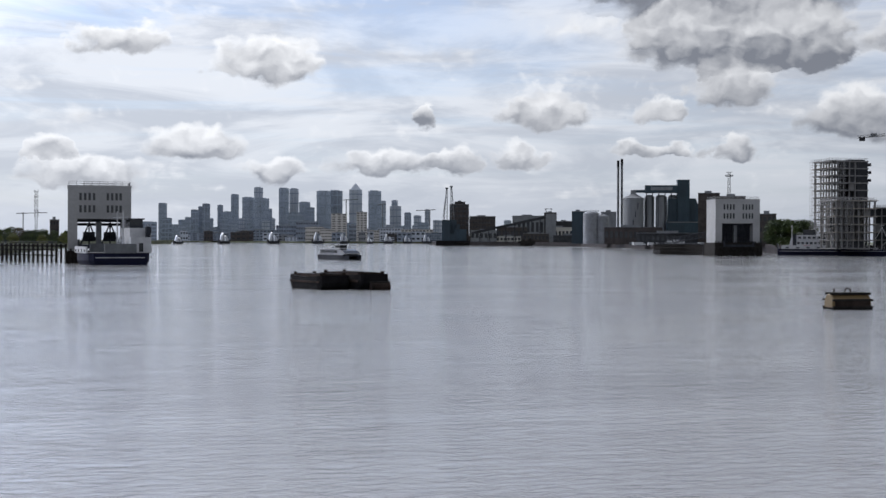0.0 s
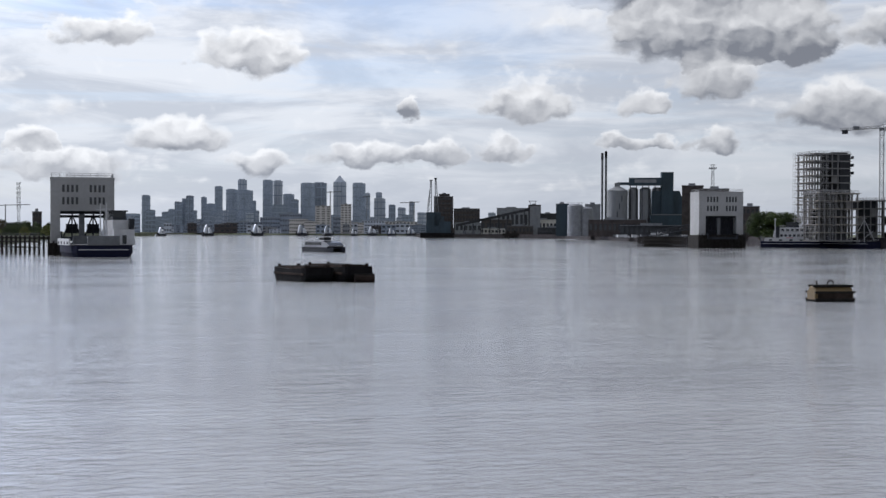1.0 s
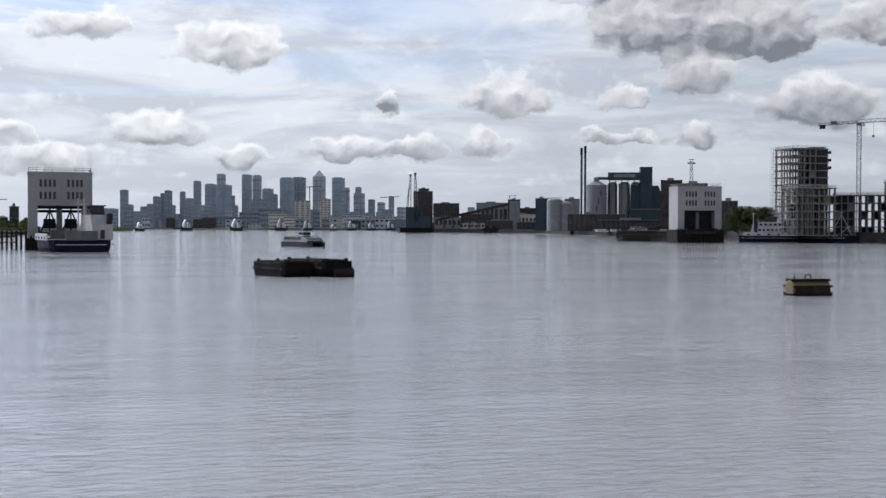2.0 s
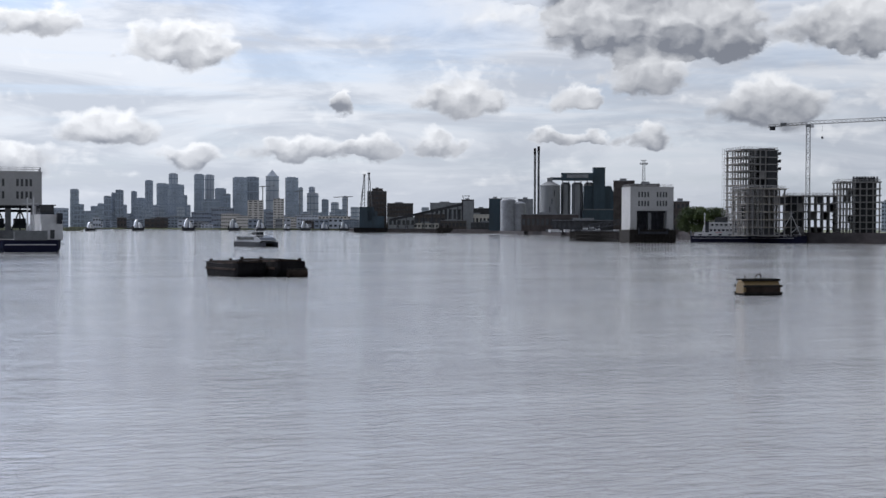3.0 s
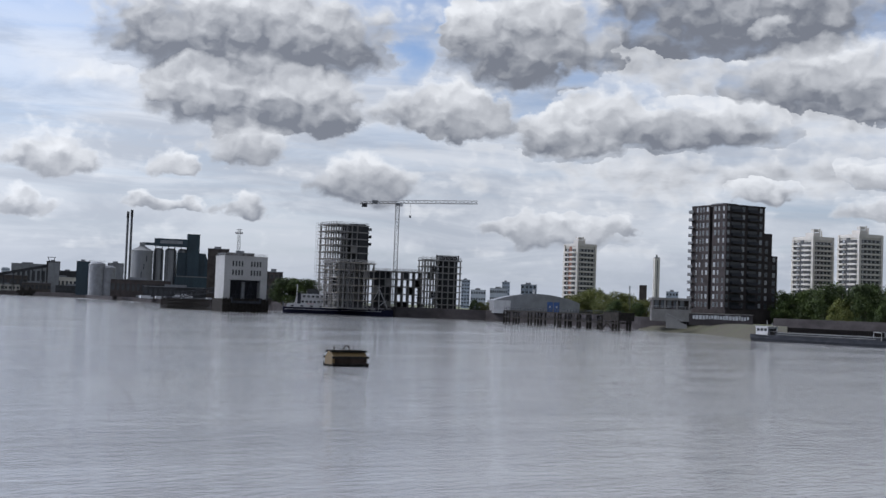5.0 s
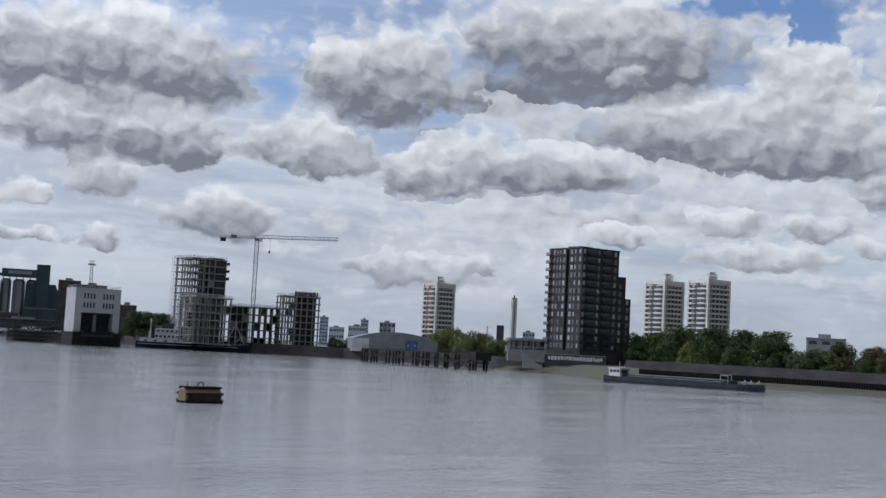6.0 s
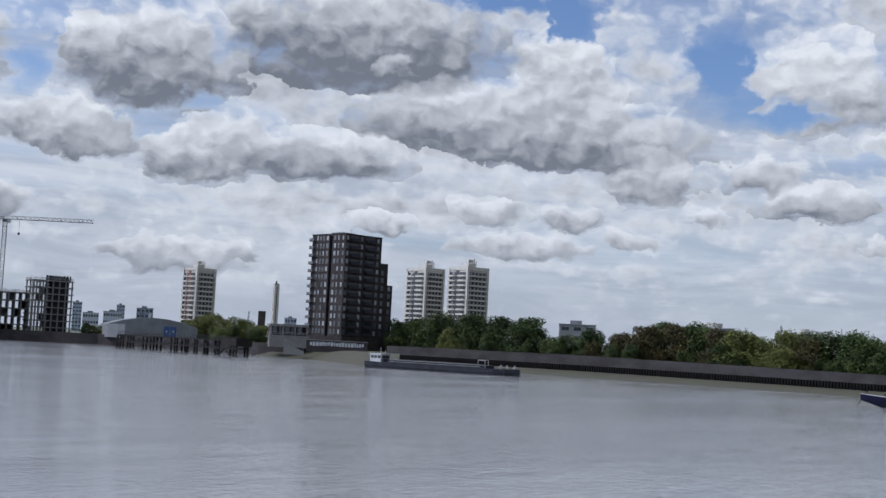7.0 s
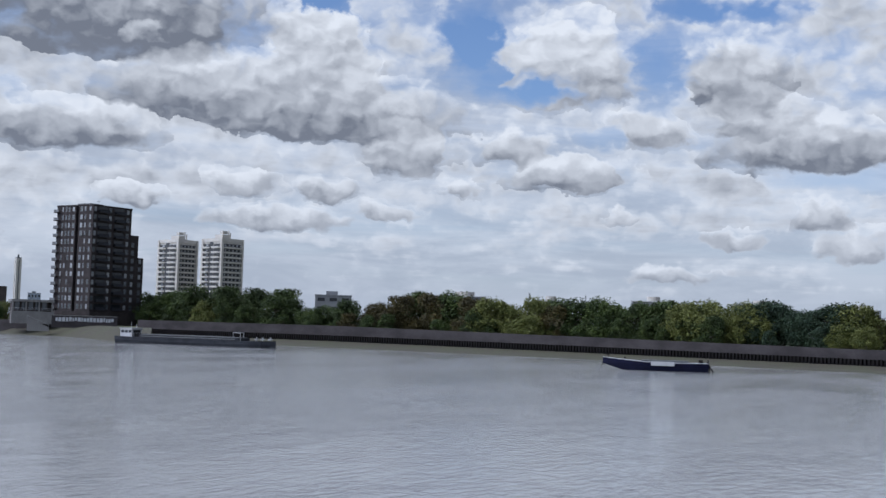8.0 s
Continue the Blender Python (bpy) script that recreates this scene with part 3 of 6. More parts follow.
def ferry(az, d, turn, length, label, bridge_x, k=1.0):
    t = thing("ferry", az, d, 0, label, "ferry", turn)
    bm = bmesh.new()
    half = length / 2
    rows = []
    for i in range(13):
        u = i / 12
        b = 9.4 * k * (0.80 + 0.2 * math.sin(u * math.pi) ** 0.4)
        x = -half + u * length
        rows.append([(x, -b * .9, -0.6), (x, -b, 1.2), (x, -b, 3.2), (x, b, 3.2), (x, b, 1.2), (x, b * .9, -0.6)])
    loft(bm, rows)
    part("hull", bm, NAVY, t, "navy blue hull with a white line")
    part("white_line", boxes((-half + 1, half - 1, -9.5 * k, -9.42 * k, 2.0, 2.2), (half, half + 0.06, -7 * k, 7 * k, 1.9, 2.15), (-half - 0.06, -half, -7 * k, 7 * k, 1.9, 2.15)), WHITE_PAINT, t)
    for s in (-1, 1):
        side = part("bulwark", boxes((-half + 2, half - 2, s * 9.1 * k - 0.2, s * 9.1 * k + 0.2, 3.2, 5.0)), WHITE_PAINT, t)
        for i in range(int(length / 5)):
            bit("freeing_port", DARK_OPENING, side, -half + 4 + i * 5, -half + 5.6 + i * 5, s * 9.1 * k - 0.26, s * 9.1 * k + 0.26, 3.5, 4.2)
    part("car_deck", boxes((-half + 1, half - 1, -8.8 * k, 8.8 * k, 3.2, 3.35)), ASPHALT, t)
    # side casing with passenger rooms, bridge above
    cb = boxes((bridge_x - 9, bridge_x + 9, -9.1 * k, -3.2 * k, 3.2, 7.6), (bridge_x - 6.5, bridge_x + 6.5, -8.8 * k, -3.4 * k, 7.6, 10.2))
    house = part("deckhouse", cb, WHITE_PAINT, t, "white steel deckhouse")
    for i in range(8):
        bit("window", DARK_OPENING, house, bridge_x - 8 + i * 2.05, bridge_x - 6.7 + i * 2.05, -9.16 * k, -9.08 * k, 5.6, 6.7)
    for i in range(5):
        bit("window", DARK_OPENING, house, bridge_x - 5.4 + i * 2.3, bridge_x - 4.0 + i * 2.3, -8.88 * k, -8.78 * k, 8.3, 9.4)
    for x in (bridge_x - 9.05, bridge_x + 9.05):
        bit("door", DARK_OPENING, house, x - 0.05, x + 0.05, -6.8 * k, -5.6 * k, 3.6, 6.0)
    for x in (bridge_x - 7.2, bridge_x + 7.4):
        bit("funnel_casing", DARK_STEEL, t, x - 0.9, x + 0.9, -9.3 * k, -7.9 * k, 3.2, 10.6)
    wheel = part("wheelhouse", boxes((bridge_x - 3.2, bridge_x + 3.2, -8.0 * k, -4.0 * k, 10.2, 10.9), (bridge_x - 3.6, bridge_x + 3.6, -8.4 * k, -3.6 * k, 12.6, 12.9)), DARK_STEEL, t)
    part("wheelhouse_glass", boxes((bridge_x - 3.1, bridge_x + 3.1, -7.9 * k, -4.1 * k, 10.9, 12.6)), DARK_OPENING, wheel)
    part("red_panel", boxes((bridge_x - 3.0, bridge_x + 0.4, -9.2 * k, -9.1 * k, 3.7, 5.2)), RED_PAINT, t)
    for x in (-half + 7, half - 8):
        m = part("mast", bars(0.2, ((x, -2, 3.2), (x, -2, 15.0)), ((x - 1.6, -2, 3.2), (x, -2, 9.0)), ((x + 1.6, -2, 3.2), (x, -2, 9.0))), WHITE_PAINT, t)
        part("crosstree", bars(0.08, ((x, -3.2, 13.2), (x, -0.8, 13.2)), ((x - .8, -2, 14.2), (x + .8, -2, 14.2))), WHITE_PAINT, m)
    bm = bmesh.new()
    railing(bm, [(bridge_x - 6.4, -8.7 * k, 10.2), (bridge_x - 3.4, -8.7 * k, 10.2)], 1.0)
    railing(bm, [(bridge_x + 3.4, -8.7 * k, 10.2), (bridge_x + 6.4, -8.7 * k, 10.2)], 1.0)
    railing(bm, [(bridge_x - 9, -9.0 * k, 7.6), (bridge_x + 9, -9.0 * k, 7.6)], 1.0)
    part("deck_railing", bm, WHITE_PAINT, t)
    for s in (-1, 1):
        part("end_ramp", boxes((s * half - 0.3, s * half + 0.3, -4.5 * k, 4.5 * k, 3.2, 5.8)), GREY_STEEL, t)
        for i in range(3):
            y = (-6.5 + i * 1.1) * k
            bit("bollard", WHITE_PAINT, t, s * (half - 2) - .25, s * (half - 2) + .25, y - .25, y + .25, 3.2, 4.1)
    return t


ferry(-15.8, 358, 100, 24, "navy and white vehicle ferry docked before the terminal", -1.5, 0.95)
ferry(15.98, 648, 0, 33, "white vehicle ferry with dark casings moored by the bank", -1.0, 0.8)


def workboat(az, d, turn):
    t = thing("workboat", az, d, 0, "navy blue work vessel with white cabin moored by the bank", "boat", turn)
    part("hull", hull(28, 7.5, 2.9, 0.6, 0.3, 0.08, 0.7), NAVY, t)
    part("white_line", boxes((-12.5, 8, -3.84, -3.78, 2.2, 2.45)), WHITE_PAINT, t)
    c = part("cabin", boxes((-10, 1, -2.9, 2.9, 2.9, 5.2), (-7, -2.5, -2.4, 2.4, 5.2, 7.2)), WHITE_PAINT, t)
    for i in range(6):
        bit("window", DARK_OPENING, c, -9.4 + i * 1.7, -8.4 + i * 1.7, -2.96, -2.88, 3.8, 4.6)
    bit("window", DARK_OPENING, c, -6.7, -2.8, -2.46, -2.38, 5.9, 6.8)
    m = part("mast", bars(0.18, ((6.5, 0, 2.9), (6.5, 0, 16.0)), ((6.5, 0, 5.0), (10.5, 0, 8.4)), ((6.5, 0, 14), (11, 0, 4.0)), ((6.5, 0, 14), (2, 0, 5))), WHITE_PAINT, t)
    part("crosstree", boxes((5.4, 7.6, -.1, .1, 14.6, 14.9)), WHITE_PAINT, m)
    part("liferaft", bars(0.6, ((2.5, -1, 3.5), (4.5, -1, 3.5)), n=10), WHITE_PAINT, t)
    bm = bmesh.new()
    railing(bm, [(-13, -3.6, 3.0), (1, -3.7, 2.9), (9, -3.4, 3.1), (13, -0.8, 3.5)], 1.0)
    part("railing", bm, WHITE_PAINT, t)


workboat(18.35, 632, 0)


def river_barge(name, x, y, heading, length, beam, depth, label, material=BLACK_HULL, cover=True):
    """An open or covered dumb barge with swim ends."""
    t = new(name)
    t.matrix_world = Matrix.Translation((x, y, 0)) @ pose(0, 0, 0, 0, 0, heading)
    tagged(t, label, "barge", "moored barges")
    bm = bmesh.new()
    rows = []
    for u, rise_, half in ((0, 1.0, .40), (.02, .55, .45), (.12, -.6, .5), (.5, -.6, .5), (.88, -.6, .5), (.98, .55, .45), (1, 1.0, .40)):
        px, b = (u - .5) * length, beam * half
        top = depth + 0.28 * (2 * u - 1) ** 2
        rows.append([(px, -b * .96, rise_), (px, -b, depth * .62), (px, -b, top), (px, b, top), (px, b, depth * .62), (px, b * .96, rise_)])
    loft(bm, rows)
    part("hull", bm, material, t)
    part("rubbing_strake", boxes((-length * .45, length * .45, -beam / 2 - .1, -beam / 2, depth * .55, depth * .72), (-length * .45, length * .45, beam / 2, beam / 2 + .1, depth * .55, depth * .72)), RUST, t)
    c = part("hatch_coaming", boxes((-length * .38, length * .36, -beam * .40, -beam * .36, depth, depth + .42), (-length * .38, length * .36, beam * .36, beam * .40, depth, depth + .42),
                                    (-length * .38, -length * .37, -beam * .36, beam * .36, depth, depth + .42), (length * .35, length * .36, -beam * .36, beam * .36, depth, depth + .42)), RUST, t)
    if cover:
        n = 9
        for i in range(n):
            x0 = -length * .37 + i * length * .72 / n
            bit("hatch_board", TIMBER, c, x0 + .04, x0 + length * .72 / n - .04, -beam * .37, beam * .37, depth + .30, depth + .40 + .06 * (i % 2))
    for s in (-1, 1):
        for sy in (-1, 1):
            piece("bollard", "barge_bollard", lambda: bars(0.16, ((-.25, 0, 0), (-.25, 0, .55)), ((.25, 0, 0), (.25, 0, .55)), n=8), RUST, t, (s * length * .44, sy * beam * .32, depth + .1))
    part("end_deck_ridge", boxes((length * .37, length * .41, -beam * .3, beam * .3, depth, depth + .3)), RUST, t)
    for i in range(5):
        bit("tyre_fender", BLACK_HULL, t, -length * .4 + i * length * .2 - .4, -length * .4 + i * length * .2 + .4, -beam / 2 - .28, -beam / 2 - .1, depth * .25, depth * .6)
    return t


river_barge("river_barge", -20.05, 176.35, 123.3, 10.5, 4.8, 1.75, "black covered dumb barge with rusty sides, moored midstream")
river_barge("river_barge", -15.3, 178.3, 123.3, 13, 4.9, 1.95, "black steel dumb barge moored beside another")
t = new("mooring_pontoon")
t.matrix_world = Matrix.Translation((-11.0, 171.9, 0)) @ pose(0, 0, 0, 0, 0, 24)
tagged(t, "small rusty mooring pontoon at the barges' end", "pontoon")
part("float", bars(0.55, ((-1.4, 0, .5), (1.4, 0, .5)), n=12), RUST, t)
part("skid", boxes((-1.5, 1.5, -.2, .2, 1.0, 1.2)), TIMBER, t)

# mooring buoy
t = new("mooring_buoy")
t.matrix_world = Matrix.Translation((40.3, 127.6, 0)) @ pose(0, 0, 0, 0, 0, -17.8 + 28)
tagged(t, "faded yellow octagonal mooring buoy with timber rubbing strips", "buoy")
bm = bmesh.new()
rows = []
for x, r in ((-2.15, 0.86), (-2.0, 1.0), (2.0, 1.0), (2.15, 0.86)):
    rows.append([(x, 1.05 * r * math.cos(radians(22.5 + 45 * i)), 0.62 + 1.05 * r * math.sin(radians(22.5 + 45 * i))) for i in range(8)])
loft(bm, rows)
body = part("drum", bm, YELLOW, t)
for y, z in ((-1.06, 0.25), (-1.06, 0.98), (-0.55, 1.62), (0.55, 1.62), (1.06, 0.98), (1.06, .25)):
    part("rubbing_strip", boxes((-2.2, 2.2, y - .12, y + .12, z - .11, z + .11)), TIMBER, t)
part("rubbing_panel", boxes((-1.9, 1.9, -1.13, -1.0, .36, .87)), RUST, t)
part("weed_band", boxes((-2.17, 2.17, -1.1, 1.1, -.3, .22)), BLACK_HULL, t)
part("deck_board", boxes((-1.9, 1.9, -.40, .40, 1.60, 1.72)), TIMBER, t)
bm = bmesh.new()
loop = [(math.cos(radians(a)) * .33, 0, 1.72 + .12 + max(-.1, math.sin(radians(a)) * .36)) for a in range(-30, 211, 24)]
for a, b in zip(loop, loop[1:]):
    bar(bm, a, b, .07, n=6)
part("mooring_ring", bm, RUST, t)
part("marker_post", bars(.07, ((-1.5, 0, 1.6), (-1.55, 0, 2.15)), n=6), RUST, t)


def river_bus(az, d, turn):
    t = thing("river_bus", az, d, 0, "grey and dark catamaran passenger boat on the river", "boat", turn)
    t.scale = (.82, .82, .82)
    for s in (-1, 1):
        b = part("float_hull", bmesh_shift(hull(27, 2.4, 1.9, .5, .35, .05, .25), 0, s * 3.0), DARK_STEEL, t)
    part("deck", boxes((-13, 10.5, -4.2, 4.2, 1.5, 2.1)), DARK_STEEL, t)
    bm = bmesh.new()
    profile(bm, [(-11.5, 2.1), (9.0, 2.1), (11.4, 2.6), (8.6, 3.9), (5.0, 4.7), (-11.5, 4.7)], -3.9, 3.9)
    c = part("cabin", bm, ROOF_GREY, t, "grey passenger saloon with raked dark windows")
    part("window_band", boxes((-10.5, 4.6, -3.96, 3.96, 3.0, 4.2)), DARK_OPENING, c)
    bm = bmesh.new()
    profile(bm, [(4.8, 4.3), (8.5, 3.6), (10.4, 2.9), (10.9, 2.95), (8.8, 4.0), (5.0, 4.78)], -3.6, 3.6)
    part("windscreen", bm, DARK_OPENING, c)
    w = part("wheelhouse", boxes((-1.5, 3.0, -1.8, 1.8, 4.7, 5.1), (-1.8, 3.4, -2.0, 2.0, 6.3, 6.5)), WHITE_PAINT, t)
    part("wheelhouse_glass", boxes((-1.4, 2.9, -1.7, 1.7, 5.1, 6.3)), DARK_OPENING, w)
    part("mast", bars(.1, ((-1, 0, 6.5), (-1.4, 0, 8.6)), ((-1.3, -1, 7.8), (-1.3, 1, 7.8))), WHITE_PAINT, t)
    bm = bmesh.new()
    railing(bm, [(-13, -4.0, 2.1), (-13, 4.0, 2.1)], 1.1)
    railing(bm, [(-13, -4.0, 2.1), (-11.5, -4.0, 2.1)], 1.1)
    part("aft_railing", bm, TUBE, t)
    part("stern_canopy", boxes((-13.2, -11.5, -3.8, 3.8, 4.5, 4.7)), WHITE_PAINT, t)


def bmesh_shift(bm, dx=0, dy=0, dz=0):
    bmesh.ops.translate(bm, verts=bm.verts, vec=(dx, dy, dz))
    return bm


river_bus(-5.52, 440, -62)


def motor_barge():
    """The long laden tank barge off the dark tower."""
    t = new("motor_barge")
    a, b = Vector((219, 300)), Vector((233, 246))
    t.matrix_world = Matrix.Translation(((a.x + b.x) / 2, (a.y + b.y) / 2, 0)) @ pose(0, 0, 0, 0, 0, math.degrees(math.atan2(b.y - a.y, b.x - a.x)))
    tagged(t, "long low grey motor barge with a white wheelhouse, moored", "barge")
    part("hull", hull(52.5, 7.2, 1.5, .6, .14, .06, .45), DARK_STEEL, t)
    part("gunwale", boxes((-24, 21, -3.75, -3.55, 1.5, 1.75), (-24, 21, 3.55, 3.75, 1.5, 1.75)), DARK_STEEL, t)
    part("coaming", boxes((-18, 16, -2.7, -2.5, 1.5, 2.5), (-18, 16, 2.5, 2.7, 1.5, 2.5), (-18, -17.8, -2.5, 2.5, 1.5, 2.5), (15.8, 16, -2.5, 2.5, 1.5, 2.5)), DARK_STEEL, t)
    for i in range(12):
        bit("hatch_cover", GREY_STEEL, t, -17.6 + i * 2.78, -15.0 + i * 2.78, -2.45, 2.45, 2.3, 2.62)
    part("pipe_run", bars(.10, ((-17, -3.1, 2.1), (15, -3.1, 2.1)), ((-17, -3.1, 2.7), (15, -3.1, 2.7)), n=6), GREY_STEEL, t)
    w = part("wheelhouse", boxes((-25.2, -21.0, -2.2, 2.2, 1.5, 4.1), (-25.5, -20.7, -2.4, 2.4, 4.1, 4.3)), WHITE_PAINT, t)
    for i in range(3):
        bit("window", DARK_OPENING, w, -24.8 + i * 1.3, -23.8 + i * 1.3, -2.26, -2.18, 2.9, 3.7)
    bit("window", DARK_OPENING, w, -21.02, -20.94, -1.6, 1.6, 2.9, 3.7)
    part("mast", bars(.07, ((-23, 0, 4.3), (-23, 0, 6.0)), ((-22, 1, 4.3), (-22, 1, 5.4))), WHITE_PAINT, t)
    part("engine_casing", boxes((-20.6, -18.6, -1.6, 1.6, 1.5, 2.8)), BLACK_HULL, t)
    part("loading_arm_frame", bars(.1, ((14, -2.6, 1.6), (14, -2.6, 4.0)), ((14, 2.6, 1.6), (14, 2.6, 4.0)), ((14, -2.6, 4), (14, 2.6, 4)), ((16.4, -2.6, 1.6), (16.4, -2.6, 3.8)), ((14, -2.6, 4), (16.4, -2.6, 3.8))), TUBE, t)
    for x in (20, 22, 24.5):
        part("windlass", bars(.16, ((x, -.9, 2.3), (x, .9, 2.3)), ((x, 0, 1.6), (x, 0, 2.9)), n=7), WHITE_PAINT, t)


motor_barge()


def lighter():
    t = new("sailing_lighter")
    a, b = Vector((206.2, 125.8)), Vector((215.9, 108.9))
    t.matrix_world = Matrix.Translation(((a.x + b.x) / 2, (a.y + b.y) / 2, 0)) @ pose(0, 0, 0, 0, 0, math.degrees(math.atan2(a.y - b.y, a.x - b.x)))
    tagged(t, "navy blue wooden boat hull with a white rail, moored", "boat")
    bm = bmesh.new()
    rows = []
    for i in range(15):
        u = i / 14
        half = 2.1 * (1 - max(0, (u - .55) / .45) ** 2.2) * (0.8 + .2 * min(1, u / .15)) + .05
        top = 1.55 + .75 * max(0, u - .45) ** 2 * 3.3 + .25 * max(0, .3 - u)
        x = (u - .5) * 18.5 + (1.6 * max(0, u - .8) / .2)
        keel = -.5 + (1.7 * max(0, u - .8) / .2)
        rows.append([(x, -half * .7, keel), (x, -half, top * .55 + .2), (x, -half * 1.05, top), (x, half * 1.05, top), (x, half, top * .55 + .2), (x, half * .7, keel)])
    loft(bm, rows)
    part("hull", bm, NAVY, t)
    bm = bmesh.new()
    for r0, r1 in zip(rows, rows[1:]):
        for j in (2, 3):
            bar(bm, Vector(r0[j]) + Vector((0, 0, .06)), Vector(r1[j]) + Vector((0, 0, .06)), .06, n=5)
    part("rail", bm, WHITE_PAINT, t)
    part("cabin_top", boxes((-5.5, 3.4, -1.2, 1.2, 1.5, 2.05)), GREY_STEEL, t)
    part("white_tarpaulin", boxes((-2.8, 1.6, 1.95, 2.3, 1.0, 1.8)), WHITE_PAINT, t)
    part("bowsprit_chain", bars(.07, ((9.6, 0, 2.8), (11.6, 0, -.2)), ((9.6, 0, 2.8), (10.9, .2, 3.0))), BLACK_HULL, t)
    part("rudder", bars(.12, ((-9.0, 0, 1.9), (-10.4, 0, -.3)), ((-9.2, 0, 2.3), (-9.6, 0, -.3))), BLACK_HULL, t)
    part("windlass", bars(.2, ((6.6, -.7, 2.3), (6.6, .7, 2.3)), n=6), TIMBER, t)
    part("wheel_box", boxes((-8.2, -7.4, -.4, .4, 1.5, 2.3)), TIMBER, t)


lighter()
# ---- buildings under construction and their crane ----
def scaffold(parent, w, h, y, lift=2.0, bay=2.4, x0=0.0):
    """Standards, ledgers and boards in front of a face along x."""
    s = part("scaffold", mesh_of("scaffold", scaffold_mesh(w, h, lift, bay), TUBE), TUBE, parent, "galvanised tube scaffold")
    s.location = (x0, y, 0)
    return s


def scaffold_mesh(w, h, lift, bay):
    bm = bmesh.new()
    n = max(1, round(w / bay))
    for i in range(n + 1):
        for y in (0, -1.1):
            bar(bm, (i * w / n, y, 0), (i * w / n, y, h + 1.0), .055, n=4, cap=False)
    k = int(h / lift)
    for j in range(1, k + 1):
        for y in (0, -1.1):
            bar(bm, (-.6, y, j * lift), (w + .6, y, j * lift), .045, n=4, cap=False)
        bar(bm, (-.6, -1.1, j * lift + 1.0), (w + .6, -1.1, j * lift + 1.0), .035, n=4, cap=False)
    return bm


def frame_tower(az, d, turn, w, dep, floors, fh, label, bays=6, core=None, z0=4.0, scaff=True, boards=True, base_open=0):
    """A concrete frame with open floors."""
    t = thing("building_frame", az, d, z0, label, "building under construction", turn)
    rng = random.Random(round(az * 100))
    h = floors * fh
    for k in range(floors + 1):
        bit("floor_slab", RAW, t, -w / 2 - .35, w / 2 + .35, -.35, dep + .35, k * fh - .55, k * fh)
    for k in range(floors):
        for i in range(bays + 1):
            for j in range(3):
                x, y = -w / 2 + .4 + i * (w - .8) / bays, .4 + j * (dep - .8) / 2
                bit("column", RAW, t, x - .32, x + .32, y - .32, y + .32, k * fh, (k + 1) * fh - .32)
    if core:
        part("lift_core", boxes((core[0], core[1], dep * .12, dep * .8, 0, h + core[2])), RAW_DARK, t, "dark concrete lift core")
    for k in range(floors):
        for i in range(bays):
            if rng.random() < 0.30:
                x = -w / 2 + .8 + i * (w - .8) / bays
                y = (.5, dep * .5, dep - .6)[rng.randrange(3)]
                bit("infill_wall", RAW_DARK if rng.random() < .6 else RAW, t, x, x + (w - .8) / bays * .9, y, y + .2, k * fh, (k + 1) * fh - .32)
    bm = bmesh.new()
    railing(bm, [(-w / 2, 0, h), (w / 2, 0, h), (w / 2, dep, h), (-w / 2, dep, h), (-w / 2, 0, h)], 1.2, .06, 2.2)
    for i in range(bays * 2):
        x = -w / 2 + i * w / (bays * 2)
        bar(bm, (x, dep * .3, h), (x, dep * .3, h + 1.0 + rng.random()), .07, n=4)
    part("edge_protection", bm, TUBE, t)
    if scaff:
        scaffold(t, w * .35, h, -.9, fh / 2, 2.2, -w / 2 - .6)
        s = part("scaffold", scaffold_mesh(dep + 1.2, h, fh / 2, 2.2), TUBE, t)
        s.location, s.rotation_euler = (-w / 2 - .9, dep + .6, 0), (0, 0, radians(-90))
    if boards:
        for k in range(1, floors * 2):
            bit("scaffold_board", BOARD, t, -w / 2 - 1.9, -w / 2 - 1.0, -.5, dep, k * fh / 2 - .1, k * fh / 2)
    return t


D1 = 640
hA = rise(3.6, D1) - 4
tA = frame_tower(17.58, D1 + 4, 30, 19.5, 17.5, 12, hA / 12, "tall concrete frame tower with scaffolding, under construction", 6, (2.0, 9.6, .8))
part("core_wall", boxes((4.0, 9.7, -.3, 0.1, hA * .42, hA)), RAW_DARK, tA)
for k in range(3):
    part("loading_platform", boxes((9.7, 12.4, 1, 4, hA - 2.5 - k * 3.9, hA - 2.2 - k * 3.9), (12.3, 12.4, 1, 4, hA - 2.2 - k * 3.9, hA - 1.0 - k * 3.9)), DARK_STEEL, tA)
hB = rise(1.80, D1 - 12) - 4
tB = frame_tower(17.86, D1 - 20, 30, 21, 15, 6, hB / 6, "lower concrete frame block with bright edge boards, under construction", 7, None, scaff=True)
for k in range(1, 7):
    part("edge_board", boxes((-12.3, 10.9, -2.0, -1.0, k * hB / 6 - .15, k * hB / 6 + .02)), BOARD, tB)
hL = rise(1.50, D1 + 20) - 4
tL = frame_tower(19.75, D1 + 20, 4, 26, 14, 5, hL / 5, "low concrete frame wing between two towers", 8, (-13, -4, 0), scaff=False, boards=False)
hC = rise(2.10, D1 + 15) - 4
tC = frame_tower(21.87, D1 + 15, 14, 20, 16, 8, hC / 8, "concrete frame tower with raised formwork, under construction", 6, (-1, 8, 2.0), scaff=False, boards=False)
for i in range(9):
    piece("formwork_panel", "formwork", lambda: boxes((-.55, .55, -.08, .08, 0, 2.6)), RAW_DARK, tC, (-3 + i * 1.45, 1.5, hC), i * 4)
s = part("scaffold", scaffold_mesh(8, hC, hC / 16, 2.2), TUBE, tC)
s.location = (-11, -.9, 0)

